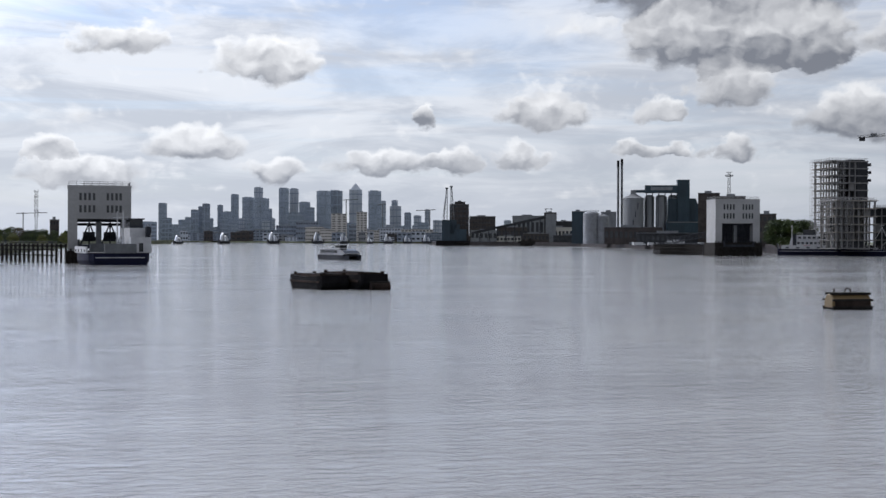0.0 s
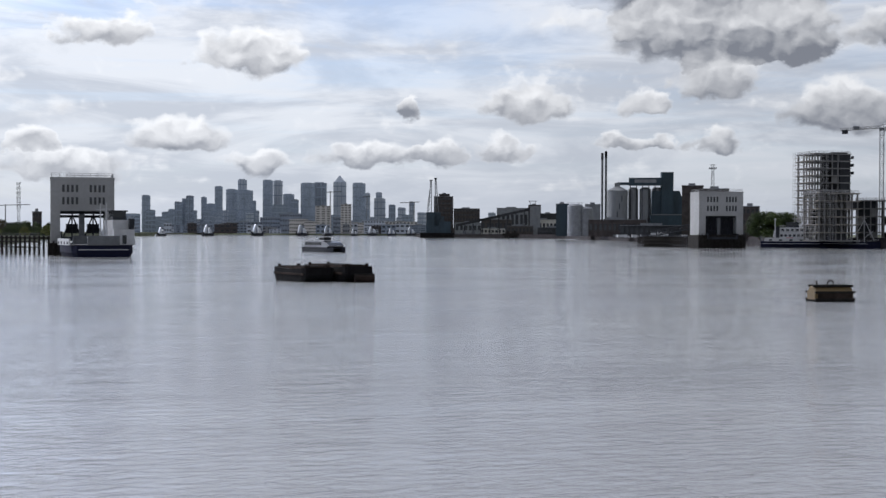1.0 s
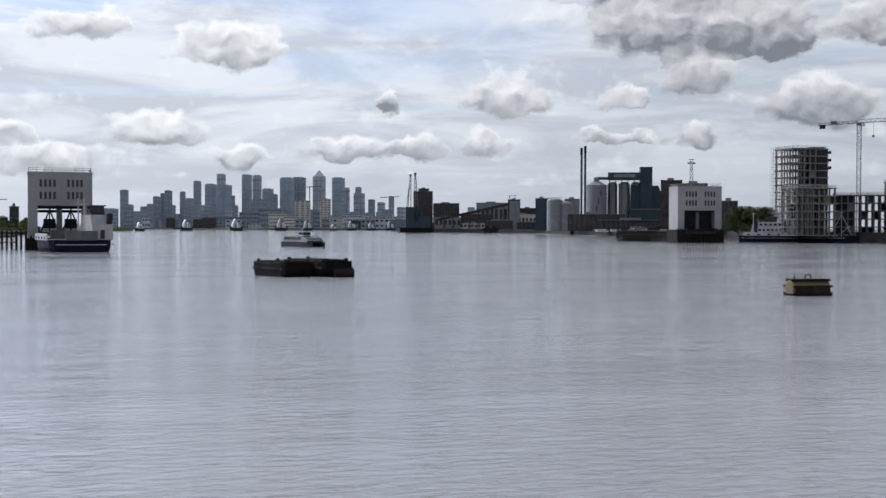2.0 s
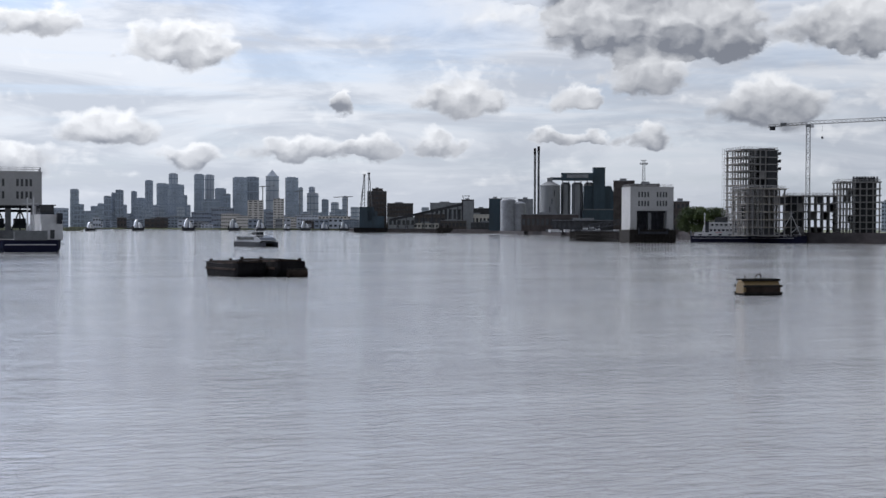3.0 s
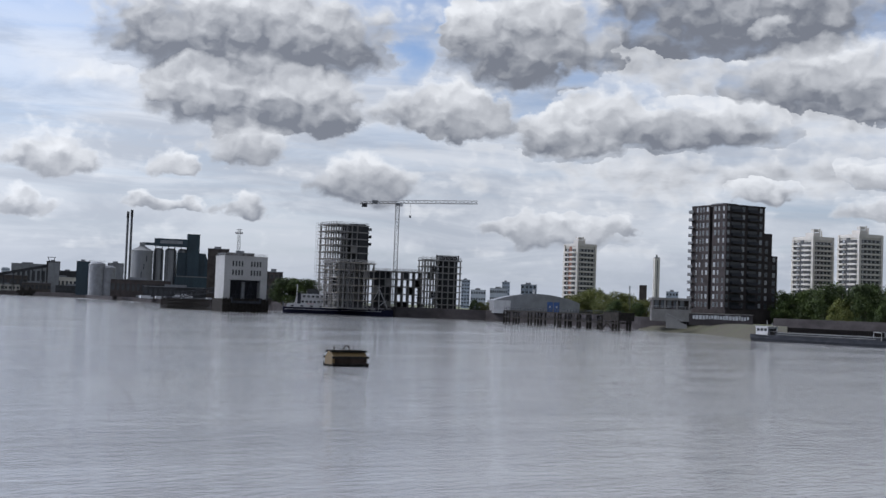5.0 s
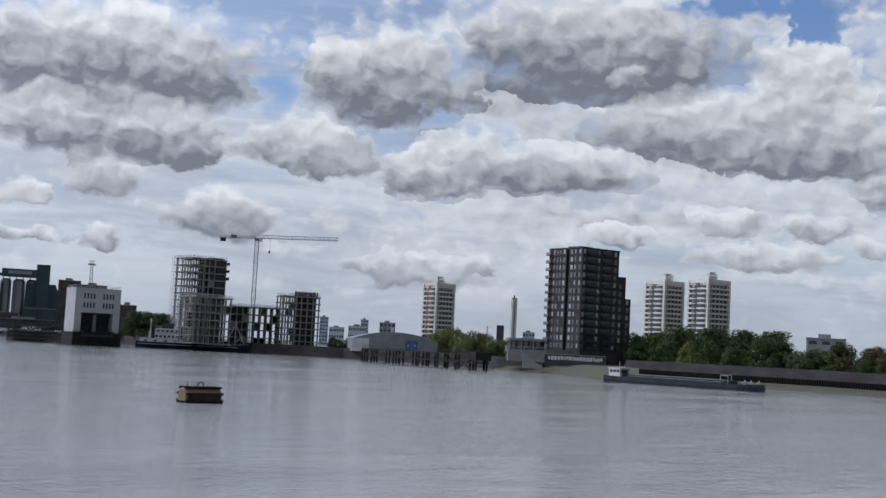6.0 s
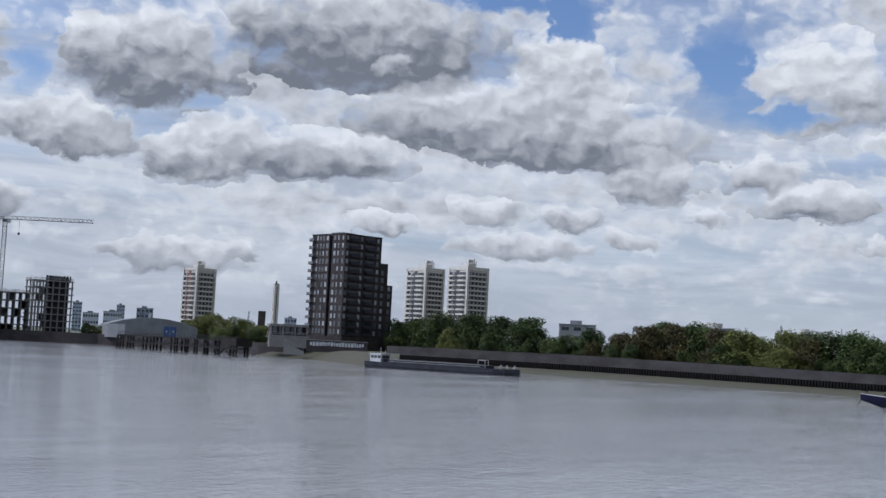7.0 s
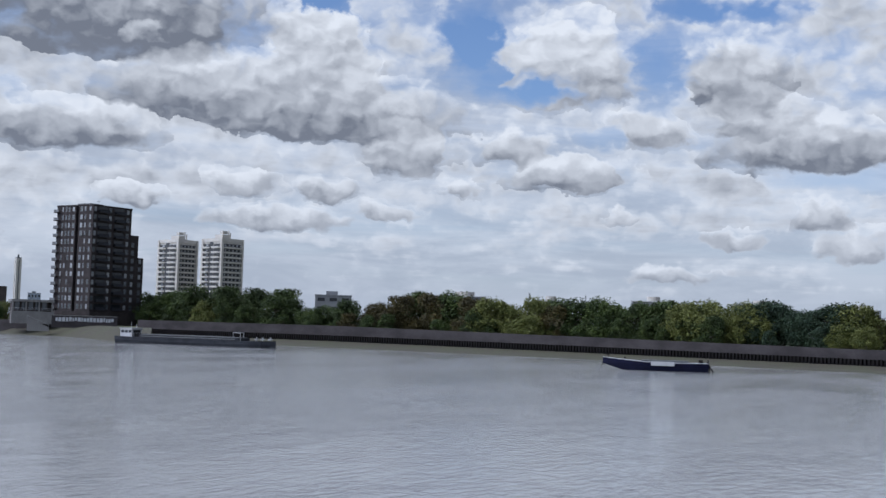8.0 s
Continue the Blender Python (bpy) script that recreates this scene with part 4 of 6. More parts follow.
zt = rise(4.54, 668)
t = thing("tower_crane", 19.64, 668, 4, "pale grey flat-top tower crane over the building site", "crane", 4)
part("mast", lattice(2.0, zt - 4, 2.4, .11), TUBE, t)
part("slewing_ring", boxes((-1.3, 1.3, -1.3, 1.3, zt - 4, zt - 2.6)), GREY_STEEL, t)
part("cab", boxes((1.1, 2.6, -2.4, -.8, zt - 4.4, zt - 2.2)), WHITE_PAINT, t)


def jib_mesh(x0, x1, y, lift, w, h, step=2.2, r=.09):
    bm = bmesh.new()
    n = round(abs(x1 - x0) / step)

    def at(k, side):
        u = k / n
        px, pz = x0 + (x1 - x0) * u, lift * u
        return {0: (px, y - w / 2, pz), 1: (px, y + w / 2, pz), 2: (px, y, pz + h)}[side]
    for side in range(3):
        bar(bm, at(0, side), at(n, side), r * 1.5, n=4)
    for k in range(n):
        for a, b in ((0, 2), (1, 2), (2, 0), (2, 1), (0, 1)):
            bar(bm, at(k, a), at(k + 1, b), r, n=3, cap=False)
    return bm


j = part("jib", jib_mesh(0, 44, 0, 1.6, 1.4, 1.7), TUBE, t)
j.location = (0, 0, zt - 2.6)
j = part("counter_jib", jib_mesh(0, -20.5, 0, -1.2, 1.6, 1.2), TUBE, t)
j.location = (0, 0, zt - 2.6)
part("counterweight", boxes((-19.5, -16.6, -.9, .9, zt - 5.4, zt - 3.4)), RAW_DARK, j.parent)
part("winch", boxes((-14, -11, -.8, .8, zt - 3.3, zt - 1.6)), GREY_STEEL, t)
part("hook_block", bars(.05, ((7, 0, zt - 2.5), (7, 0, zt - 9)), n=4), DARK_STEEL, t)
part("hook", boxes((6.5, 7.5, -.3, .3, zt - 10.2, zt - 9)), DARK_STEEL, t)


# ---- housing towers ----
def sash(w, h):
    def make():
        return boxes((-w / 2, w / 2, -.06, .05, 0, .1), (-w / 2, w / 2, -.06, .05, h - .1, h), (-w / 2, -w / 2 + .1, -.06, .05, .1, h - .1), (w / 2 - .1, w / 2, -.06, .05, .1, h - .1), (-.05, .05, -.05, .04, .1, h - .1))
    return make


def set_window(parent, x, y, z, w, h, turn, pale, frame_mat):
    """A window with frame and pane on a face; turn 0 faces -y, -90 faces -x."""
    win = piece("window", "sash_%.1f_%.1f_%s" % (w, h, frame_mat.name), sash(w, h), frame_mat, parent, (x, y, z), turn)
    piece("pane", "pane_%.1f_%.1f_%s" % (w, h, pale), lambda: boxes((-w / 2 + .1, w / 2 - .1, 0, .04, .1, h - .1)), PANE_LIGHT if pale else PANE, win, (0, 0, 0))
    return win


DK = 490
dk = thing("apartment_tower", 34.82, DK, 4, "dark brown brick apartment tower stepped down at one side", "apartment tower", 41)
W, DP, H = 19.6, 20.8, rise(5.02, DK) - 4
rng = random.Random(4)
FH = (H - 2.0) / 14
# masses: main body with a recessed strip on the side face, lower wings behind
body = part("main_block", boxes((0, W, 0, 8.2, 0, H)), BRICK_DARK, dk)
part("rear_block", boxes((0, W, 9.9, DP, 0, H)), BRICK_DARK, dk)
part("recessed_strip", boxes((1.5, W - .1, 8.2, 9.9, 0, H - 1.2)), BRICK_DARK, dk)
part("parapet", boxes((-.15, W + .15, -.15, .25, H, H + .5), (-.15, .25, .25, DP, H, H + .5), (W - .25, W + .15, .25, DP, H, H + .5)), BRICK_DARK, dk)
part("plant_room", boxes((5, 12, 8, 15, H, H + 1.6)), GREY_STEEL, dk)
part("roof_aerial", bars(.06, ((6, 4, H), (6, 4, H + 2.6)), ((5.2, 4, H + 2.2), (6.8, 4, H + 2.2)), ((9, 5, H), (9, 5, H + 1.8))), TUBE, dk)
h2, h3 = rise(3.74, DK + 18) - 4, rise(2.74, DK + 20) - 4
part("lower_wing", boxes((W, W + 6.0, 2, DP - 2, 0, h2)), BRICK_DARK, dk)
part("lower_wing", boxes((W + 6.0, W + 10.0, 3, DP - 3, 0, h3)), BRICK_DARK, dk)
part("podium", boxes((-3, W + 12, -4, -.3, 0, 5.2), (-3, -.3, -.3, DP + 2, 0, 5.2)), BRICK_DARK, dk, "low dark brick podium")
for k in range(14):
    z = 3.0 + k * FH
    for y, w, pale in ((1.6, 1.0, .5), (4.4, .9, .5), (6.6, 1.3, .75), (11.2, 1.3, .75), (13.6, .9, .4), (15.4, .9, .4), (17.4, .9, .4)):
        if rng.random() < .93:
            set_window(body, -.02, y, z, w, 1.9, -90, rng.random() < pale * .75, GREY_STEEL)
    bal = part("balcony", boxes((-1.3, 0, DP - 2.2, DP + .5, z - .35, z - .1)), BRICK_DARK, dk)
    bit("balcony_front", GREY_STEEL, bal, -1.3, -1.2, DP - 2.2, DP + .5, z - .1, z + .9)
    for x, w in ((1.0, 1.2), (8.6, 1.4), (17.6, 1.4)):
        set_window(body, x, -.02, z, w, 1.9, 0, rng.random() < .4, GREY_STEEL)
    for x0, x1 in ((2.4, 7.2), (10.8, 15.6)):
        bit("balcony_recess", DARK_OPENING, body, x0, x1, -.05, .05, z - .2, z + 2.0)
        b = bit("balcony_rail", DARK_STEEL, dk, x0 - .1, x1 + .1, -1.2, -1.1, z - .3, z + .85)
        bit("balcony_floor", BRICK_DARK, dk, x0 - .1, x1 + .1, -1.2, -.05, z - .5, z - .3)
    if z + 2 < h2:
        set_window(dk, W + 3.0, 1.96, z, 1.4, 1.9, 0, rng.random() < .3, GREY_STEEL)
    if z + 2 < h3:
        set_window(dk, W + 8.0, 2.96, z, 1.4, 1.9, 0, rng.random() < .3, GREY_STEEL)


def housing_tower(a0, ac, a1, d, el, floors, label, red=True):
    left, right = wide(a0, ac, d), wide(ac, a1, d)
    th = 40.0
    w, dep = right / math.cos(radians(th)), left / math.sin(radians(th))
    t = thing("housing_tower", ac, d, 4, label, "apartment tower", th, "housing towers")
    h = rise(el, d) - 4
    fh = h / floors
    core = part("wall", boxes((0.6, w - .6, .6, dep - .6, 0, h), (2, w * .45, 2, dep * .5, h, h + 2.2)), CREAM, t)
    part("corner_pier", boxes((0, 1.4, 0, 1.4, 0, h + .8)), CREAM, t)
    part("corner_pier", boxes((w - 1.2, w, 0, 1.2, 0, h)), CREAM, t)
    part("corner_pier", boxes((0, 1.2, dep - 1.2, dep, 0, h)), CREAM, t)
    part("stair_recess", boxes((.35, .62, dep * .46, dep * .62, 0, h - 1)), RED_BROWN if red else DARK_OPENING, t)
    part("parapet", boxes((.2, w - .2, .2, .6, h - 1.5, h + .2), (.2, .6, .6, dep - .2, h - 1.5, h + .2)), CREAM, t)
    part("roof_tank", boxes((2.4, 5.4, 2.4, 4.6, h + 2.6, h + 4.0)), CREAM, t)
    part("roof_vent", bars(.35, ((6.5, 3, h), (6.5, 3, h + 4.4)), ((8.5, 4, h), (8.5, 4, h + 3.6)), n=7), CREAM, t)
    for k in range(floors - 1):
        z = k * fh
        bit("window_band", DARK_OPENING, core, 1.6, w - 1.4, .5, .58, z + fh * .36, z + fh * .99)
        bit("balcony_front", CREAM, t, 1.5, w - 1.3, -1.05, -.9, z + .05, z + fh * .36)
        bit("balcony_floor", CREAM, t, 1.5, w - 1.3, -.9, .58, z + .05, z + .25)
        for i in range(5):
            x = 2.4 + i * (w - 4) / 4.2
            bit("blind", PANE_LIGHT, core, x, x + .7, .44, .5, z + fh * .5, z + fh * .9)
        for y0, y1 in ((1.5, dep * .44), (dep * .64, dep - 1.2)):
            bit("window_band", DARK_OPENING, core, .5, .58, y0, y1, z + fh * .36, z + fh * .99)
            bit("balcony_front", CREAM, t, -1.25, -1.1, y0, y1, z + .05, z + fh * .38)
            bit("balcony_floor", CREAM, t, -1.1, .58, y0, y1, z + .05, z + .25)
        bit("blind", PANE_LIGHT, core, .44, .5, dep * .7, dep * .78, z + fh * .5, z + fh * .9)
    return t


housing_tower(27.44, 28.10, 28.99, 710, 3.07, 15, "cream concrete housing tower with balconies and brown stair recess")
housing_tower(37.69, 38.62, 39.54, 640, 3.66, 18, "cream concrete housing tower with dark window bands", False)
housing_tower(39.64, 40.58, 41.60, 620, 3.80, 18, "cream concrete housing tower with dark window bands", False)

# slender brick column tower
t = thing("column_tower", 31.73, 900, 4, "slender pale brick tower with a dark central strip", "tower", 20)
hh = rise(2.5, 900) - 4
part("shaft", boxes((-1.9, 1.9, -1.9, 1.9, 0, hh)), CREAM, t)
part("strip", boxes((-.3, .3, -1.98, -1.9, 2, hh - 1.5), (-1.98, -1.9, -.3, .3, 2, hh - 1.5)), SHEET_TEAL, t)
part("cap", boxes((-1.7, 1.7, -1.7, 1.7, hh, hh + .7), (-.5, .5, -.5, .5, hh + .7, hh + 2.6)), GREY_STEEL, t)
t = thing("gate_tower", 31.15, 880, 4, "short brown brick tower beside a taller one", "tower")
part("wall", boxes((-2.6, 2.6, 0, 5, 0, rise(1.25, 880) - 4)), BRICK_BROWN, t)

# ---- sheds, club house and far blocks on the north bank ----
t = thing("boat_shed", 26.3, 600, 4, "long grey shed with a low curved roof and blue doors", "shed", 8)
bm = bmesh.new()
w = wide(24.3, 28.3, 600)
zs = rise(.30, 600) - 4
arc = [(-w / 2, 0), (w / 2, 0)] + [(w / 2 - w * i / 14, zs - 1.3 + 5.2 * math.sin(math.pi * (0.06 + .88 * i / 14)) ** .8) for i in range(15)]
profile(bm, arc, 0, 34)
part("wall", bm, ROOF_GREY, t)
part("end_wall", boxes((-w / 2 - .2, -w / 2 + 8, -.25, -.05, 0, zs + .2)), WHITE_PAINT, t, "white rendered end")
for x in (5.0, 8.2):
    d_ = part("door", boxes((x, x + 2.8, -.3, -.08, .4, 6.3)), BLUE_PAINT, t)
    bit("sign_panel", WHITE_PAINT, d_, x + 1.0, x + 1.8, -.36, -.3, 3.6, 4.4)
part("chimney", boxes((-1, 0, 8, 9, zs + 2, zs + 6.2)), WHITE_PAINT, t)
t = thing("club_house", 32.4, 478, 4, "low brown flat-roofed club house with pale columns", "building", 6)
part("wall", boxes((-6.6, 7.2, 1.6, 12, 0, 8.0)), BRICK_BROWN, t)
part("roof", boxes((-7.2, 7.8, -.8, 12.4, 8.0, 8.9)), CONCRETE, t, "pale flat roof fascia")
part("terrace", boxes((-7.2, 7.8, -1.0, 1.6, 0, 4.6)), CONCRETE, t)
for i in range(4):
    bit("column", CONCRETE, t, -6.9 + i * 4.6, -6.4 + i * 4.6, -.6, -.1, 4.6, 8.0)
for i in range(5):
    bit("window", PANE, t, -5.8 + i * 2.4, -4.2 + i * 2.4, 1.52, 1.6, 5.2, 8.4)
bm = bmesh.new()
railing(bm, [(-7.2, -.9, 4.6), (7.8, -.9, 4.6)], 1.1, .06)
part("railing", bm, TUBE, t)


def plain_block(name, a0, a1, d, el, mat, label, rows=3, cols=6, z0=4.0, depth=14.0, category="building", turn=0.0, roof=True):
    w = wide(a0, a1, d)
    h = rise(el, d) - z0
    t = thing(name, (a0 + a1) / 2, d, z0, label, category, turn)
    wall = part("wall", boxes((-w / 2, w / 2, 0, depth, 0, h)), mat, t)
    if roof:
        part("roof", boxes((-w / 2 - .25, w / 2 + .25, -.25, depth + .25, h, h + .45), (-w * .2, w * .12, depth * .3, depth * .6, h + .45, h + 2.2)), ROOF_GREY, t)
    for r in range(rows):
        for c in range(cols):
            x = -w / 2 + (c + .5) * w / cols
            z = h * (r + .5) / rows
            bit("window", DARK_OPENING, wall, x - w / cols * .3, x + w / cols * .3, -.06, .02, z - h / rows * .12, z + h / rows * .26)
    return t


plain_block("office_block", 44.94, 46.62, 560, 1.33, ROOF_GREY, "grey office block with long window bands behind the trees", 4, 3)
plain_block("office_block", 13.66, 14.45, 760, 1.22, BRICK_BROWN, "brown block beside the ferry terminal", 3, 4)
# inland blocks in the far facade colours, which carry painted haze
plain_block("far_block", 24.09, 24.92, 1300, .85, HAZED_PALE, "pale office block far inland", 3, 8)
plain_block("far_block", 24.65, 25.01, 1600, 1.17, HAZED_GLASS, "blue grey tower block far inland", 8, 3)
plain_block("far_block", 25.53, 26.26, 1200, 1.08, HAZED_DARK, "dark grey block far inland", 5, 4)
plain_block("far_block", 22.75, 23.15, 1500, 1.2, HAZED_GLASS, "blue grey tower block far inland", 8, 3)
plain_block("far_block", 23.2, 23.9, 1400, .75, HAZED_PALE, "pale low block far inland", 3, 6)
plain_block("far_block", 32.2, 32.75, 1300, .98, HAZED_GLASS, "blue grey block far inland", 4, 4)
for az, wd, el in ((51.9, .9, 1.72), (60.6, .62, 1.72), (65.4, .75, 1.66), (69.7, .75, 1.55), (55.9, .5, 1.62)):
    t = thing("roof_drum", az, 520, 4, "pale round roof drum of a building behind the trees", "building", 0, "roof drums")
    h = rise(el, 520) - 4
    r = wide(0, wd, 520) / 2
    part("block", boxes((-r * 3.2, r * 2.2, r * .3, r * 3, 0, h - 1.9)), ROOF_GREY, t)
    bm = bmesh.new()
    loft(bm, [ring(r, h - 1.9, 20, 0, r * 1.6), ring(r, h, 20, 0, r * 1.6)])
    part("drum", bm, CREAM, t)
    part("lip", boxes((-r * 3.3, r * 2.3, r * .2, r * .3, h - 2.2, h - 1.8)), WHITE_PAINT, t)
for az, el in ((54.9, 1.75), (57.5, 1.70), (30.55, 1.2)):
    t = thing("aerial_mast", az, 560, 4, "thin steel aerial mast above the trees", "mast")
    part("pole", lattice(.8, rise(el, 560) - 4, 1.6, .06, .5), GREY_STEEL, t)

# ---- river wall, foreshore and jetty ----
def wall_line(y):
    """x of the wall's face, and the heights of its top, its ledge and its foot, along the bank."""
    pts = [(-400, 279), (60, 279), (125, 281), (175, 284), (240, 284), (275, 281), (310, 277), (365, 274)]
    x = float(np.interp(y, [p[0] for p in pts], [p[1] for p in pts]))
    f = lambda a, b, c: float(np.interp(y, [93, 183, 275], [a, b, c]))
    return x, f(4.8, 5.7, 6.6), f(2.6, 3.2, 3.55), f(1.1, 1.35, 1.65)


def strip(y0, y1, n, section):
    """A skin along the bank; section(y) gives its points (dx, z)."""
    bm = bmesh.new()
    rows = []
    for i in range(n + 1):
        y = y0 + (y1 - y0) * i / n
        rows.append([bm.verts.new((wall_line(y)[0] + dx, y, z)) for dx, z in section(y)])
    for a, b in zip(rows, rows[1:]):
        for i in range(len(a) - 1):
            bm.faces.new((a[i], a[i + 1], b[i + 1], b[i]))
    return bm


WALL0, WALL1 = -400.0, 364.0
rw = new("river_wall", mesh_of("river_wall", strip(WALL0, WALL1, 90, lambda y: [(0.5, wall_line(y)[3] - 1), (0.5, wall_line(y)[2]), (-.25, wall_line(y)[2]), (-.25, wall_line(y)[2] + .25), (.1, wall_line(y)[2] + .25),
         (.15, wall_line(y)[1]), (.8, wall_line(y)[1]), (.8, 2.0)]), WALL_DARK))
tagged(rw, "long dark concrete river wall over steel piling", "wall", kind="structure")
y = 60.0
while y < 363:
    x, top, ledge, foot = wall_line(y)
    piece("pile", "wall_pile", lambda: boxes((-.3, .3, -.22, .22, 0, 1)), PILING, rw, (x + .05, y, foot - .5), 0, (1, 1, ledge - foot + .5))
    y += .95
part("pile_backing", strip(WALL0, WALL1, 60, lambda y: [(.3, wall_line(y)[3] - .6), (.3, wall_line(y)[2])]), PILING, rw)


def shore_bump(y, k):
    return noise.noise(Vector((y * .03, k * 7.1, 0))) * 1.6 + noise.noise(Vector((y * .15, k * 3.3, 4))) * .5


fs = new("foreshore", mesh_of("foreshore", strip(WALL0, WALL1, 240, lambda y: [(.4, wall_line(y)[3] + .1), (-3, wall_line(y)[3] * .8 + .1 * shore_bump(y, 1)), (-8 + shore_bump(y, 2) * .4, wall_line(y)[3] * .4 + .1 * shore_bump(y, 3)),
         (-15 + shore_bump(y, 4), 0.05), (-22, -.9)]), MUD))
tagged(fs, "muddy green and brown foreshore below the river wall", "foreshore", kind="structure")

# grass bank and low graffitied wall by the dark tower
bm = bmesh.new()
rows = []
for i in range(61):
    u = i / 60
    a = 31.0 + 6.6 * u
    dw = float(np.interp(a, [31.0, 31.6, 33.6, 35.0, 36.1, 37.6], [500, 484, 457, 415, 378, 360]))
    b1, b2 = noise.noise(Vector((u * 9, 1, 0))), noise.noise(Vector((u * 11, 5, 0)))
    rows.append([bm.verts.new(polar(a, dw + dd, z)) for dd, z in ((-9, -1.2), (b1 * 2, .05), (8 + b2 * 2, .9), (16, 2.1 + b1 * .4), (26 + b2, 3.1 + .5 * b1), (44, 3.9), (60, 4.1))])
for a, b in zip(rows, rows[1:]):
    for i in range(6):
        bm.faces.new((a[i], a[i + 1], b[i + 1], b[i]))
tagged(new("grass_bank", mesh_of("grass_bank", bm, MUD, True)), "grassy muddy bank sloping to the river", "bank", kind="structure")
t = thing("graffiti_wall", 34.6, 462, 3, "low concrete wall with faded pale painted marks", "wall", -8)
part("wall", boxes((-11, 12, 0, .6, 0, 4.3)), WALL_DARK, t)
part("coping", boxes((-11.1, 12.1, -.1, .7, 4.3, 4.5)), CONCRETE, t)
rng = random.Random(9)
x = -9.6
while x < 10.5:
    wd = .5 + rng.random() * .6
    part("painted_mark", boxes((x, x + wd, -.03, .01, 2.2 + rng.random() * .4, 3.5 + rng.random() * .4)), PANE_LIGHT, t)
    x += wd + .25
t = thing("slipway_stairs", 32.6, 470, 1.5, "concrete steps with handrails down the bank", "stairs", 0)
for i in range(10):
    bit("step", CONCRETE, t, -3 + i * .75, -2.2 + i * .75, -8 + i * .0, -4, 0, 4.4 - i * .32)
part("handrail", bars(.07, ((-3, -8, 5.5), (4.4, -8, 2.4)), ((-3, -8, 4.4), (-3, -8, 5.5)), ((.7, -8, 3.0), (.7, -8, 4.0)), ((4.4, -8, 1.3), (4.4, -8, 2.4)), n=5), TUBE, t)

# long jetty
JA, JB = Vector((227, 492)), Vector((224, 386))
t = new("jetty")
t.matrix_world = Matrix.Translation((JA.x, JA.y, 0)) @ pose(0, 0, 0, 0, 0, math.degrees(math.atan2(JB.y - JA.y, JB.x - JA.x)))
tagged(t, "long dark steel and timber jetty on piles", "jetty")
JL = (JB - JA).length
part("deck", boxes((0, JL, 0, 5, 5.3, 5.8)), TIMBER, t)
part("lower_beam", boxes((0, JL, 0, .5, 2.5, 3.1), (0, JL, 4.5, 5, 2.5, 3.1), (0, JL, .5, 4.5, 3.6, 3.8)), TIMBER, t)
bm = bmesh.new()
railing(bm, [(0, .2, 5.8), (JL, .2, 5.8)], 1.2, .07, 2.5)
n = 30
for i in range(n):
    bar(bm, (i * JL / n, .2, 3.1), ((i + .5) * JL / n, .2, 5.3), .12, n=4)
    bar(bm, ((i + .5) * JL / n, .2, 5.3), ((i + 1) * JL / n, .2, 3.1), .12, n=4)
part("truss", bm, DARK_STEEL, t)
for x in (0, 3, 6, 26, 29, 33, 52, 55, 57, 72, 74, 80, 82, 92, 103, 105):
    for yy in (.2, 4.8):
        piece("pile", "jetty_pile", lambda: bars(.42, ((0, 0, -2), (0, 0, 5.3)), n=8), TIMBER, t, (x, yy, 0))
for x in (92, 100):
    part("brace", bars(.25, ((x, .2, 0.2), (x - 4, .2, 2.6)), ((x, .2, .2), (x + 4, .2, 2.6)), n=6), TIMBER, t)
part("end_house", boxes((JL - 12, JL, -.5, 6, 3.6, 6.6)), TIMBER, t)

# bank wall between the ferry berth and the jetty
q = new("quay_wall", mesh_of("quay_wall", boxes((0, 1, 0, 1, 0, 1)), WALL_DARK))
q.data.clear_geometry()
bm = bmesh.new()
line = [(268, 396), (260, 430), (256, 520), (249, 560), (214, 596), (188, 652), (166, 1100), (158, 1290), (150, 1500), (88, 1606), (-32, 1758), (-50, 2300)]
for a, b in zip(line, line[1:]):
    a, b = Vector((*a, 0)), Vector((*b, 0))
    side = Vector((-(b - a).y, (b - a).x, 0)).normalized() * .6
    lo, hi = Vector((0, 0, -1)), Vector((0, 0, 5.2))
    v = [bm.verts.new(p) for p in (a + side + lo, b + side + lo, b - side + lo, a - side + lo, a + side + hi, b + side + hi, b - side + hi, a - side + hi)]
    for f in ((0, 1, 5, 4), (1, 2, 6, 5), (2, 3, 7, 6), (3, 0, 4, 7), (4, 5, 6, 7), (0, 3, 2, 1)):
        bm.faces.new([v[i] for i in f])
bmesh.ops.recalc_face_normals(bm, faces=bm.faces)
bm.to_mesh(q.data)
bm.free()
tagged(q, "dark concrete quay wall along the north bank", "wall", kind="structure")
# ---- sugar works on the north bank ----
FD = 1100
t = thing("silo", 8.07, FD, 4, "wide grey concrete silo with a conical roof", "silo")
r = wide(7.59, 8.55, FD) / 2
h = rise(1.93, FD) - 4
bm = bmesh.new()
loft(bm, [ring(r, 0, 36), ring(r, h, 36)])
part("drum", bm, SILO, t)
bm = bmesh.new()
loft(bm, [ring(r * 1.03, h, 36), ring(r * 1.03, h + .6, 36), ring(r * .28, h + 4.4, 36)])
part("roof", bm, SILO, t)
part("top_house", boxes((-2.4, 2.4, -2.4, 2.4, h + 4, h + 7.6)), SILO, t)
for k in range(5):
    part("band", bmesh_shift(boxes((-.3, .3, -r - .12, -r + .2, 3 + k * 7, 8 + k * 7)), -4 + k * 2), DARK_STEEL, t)
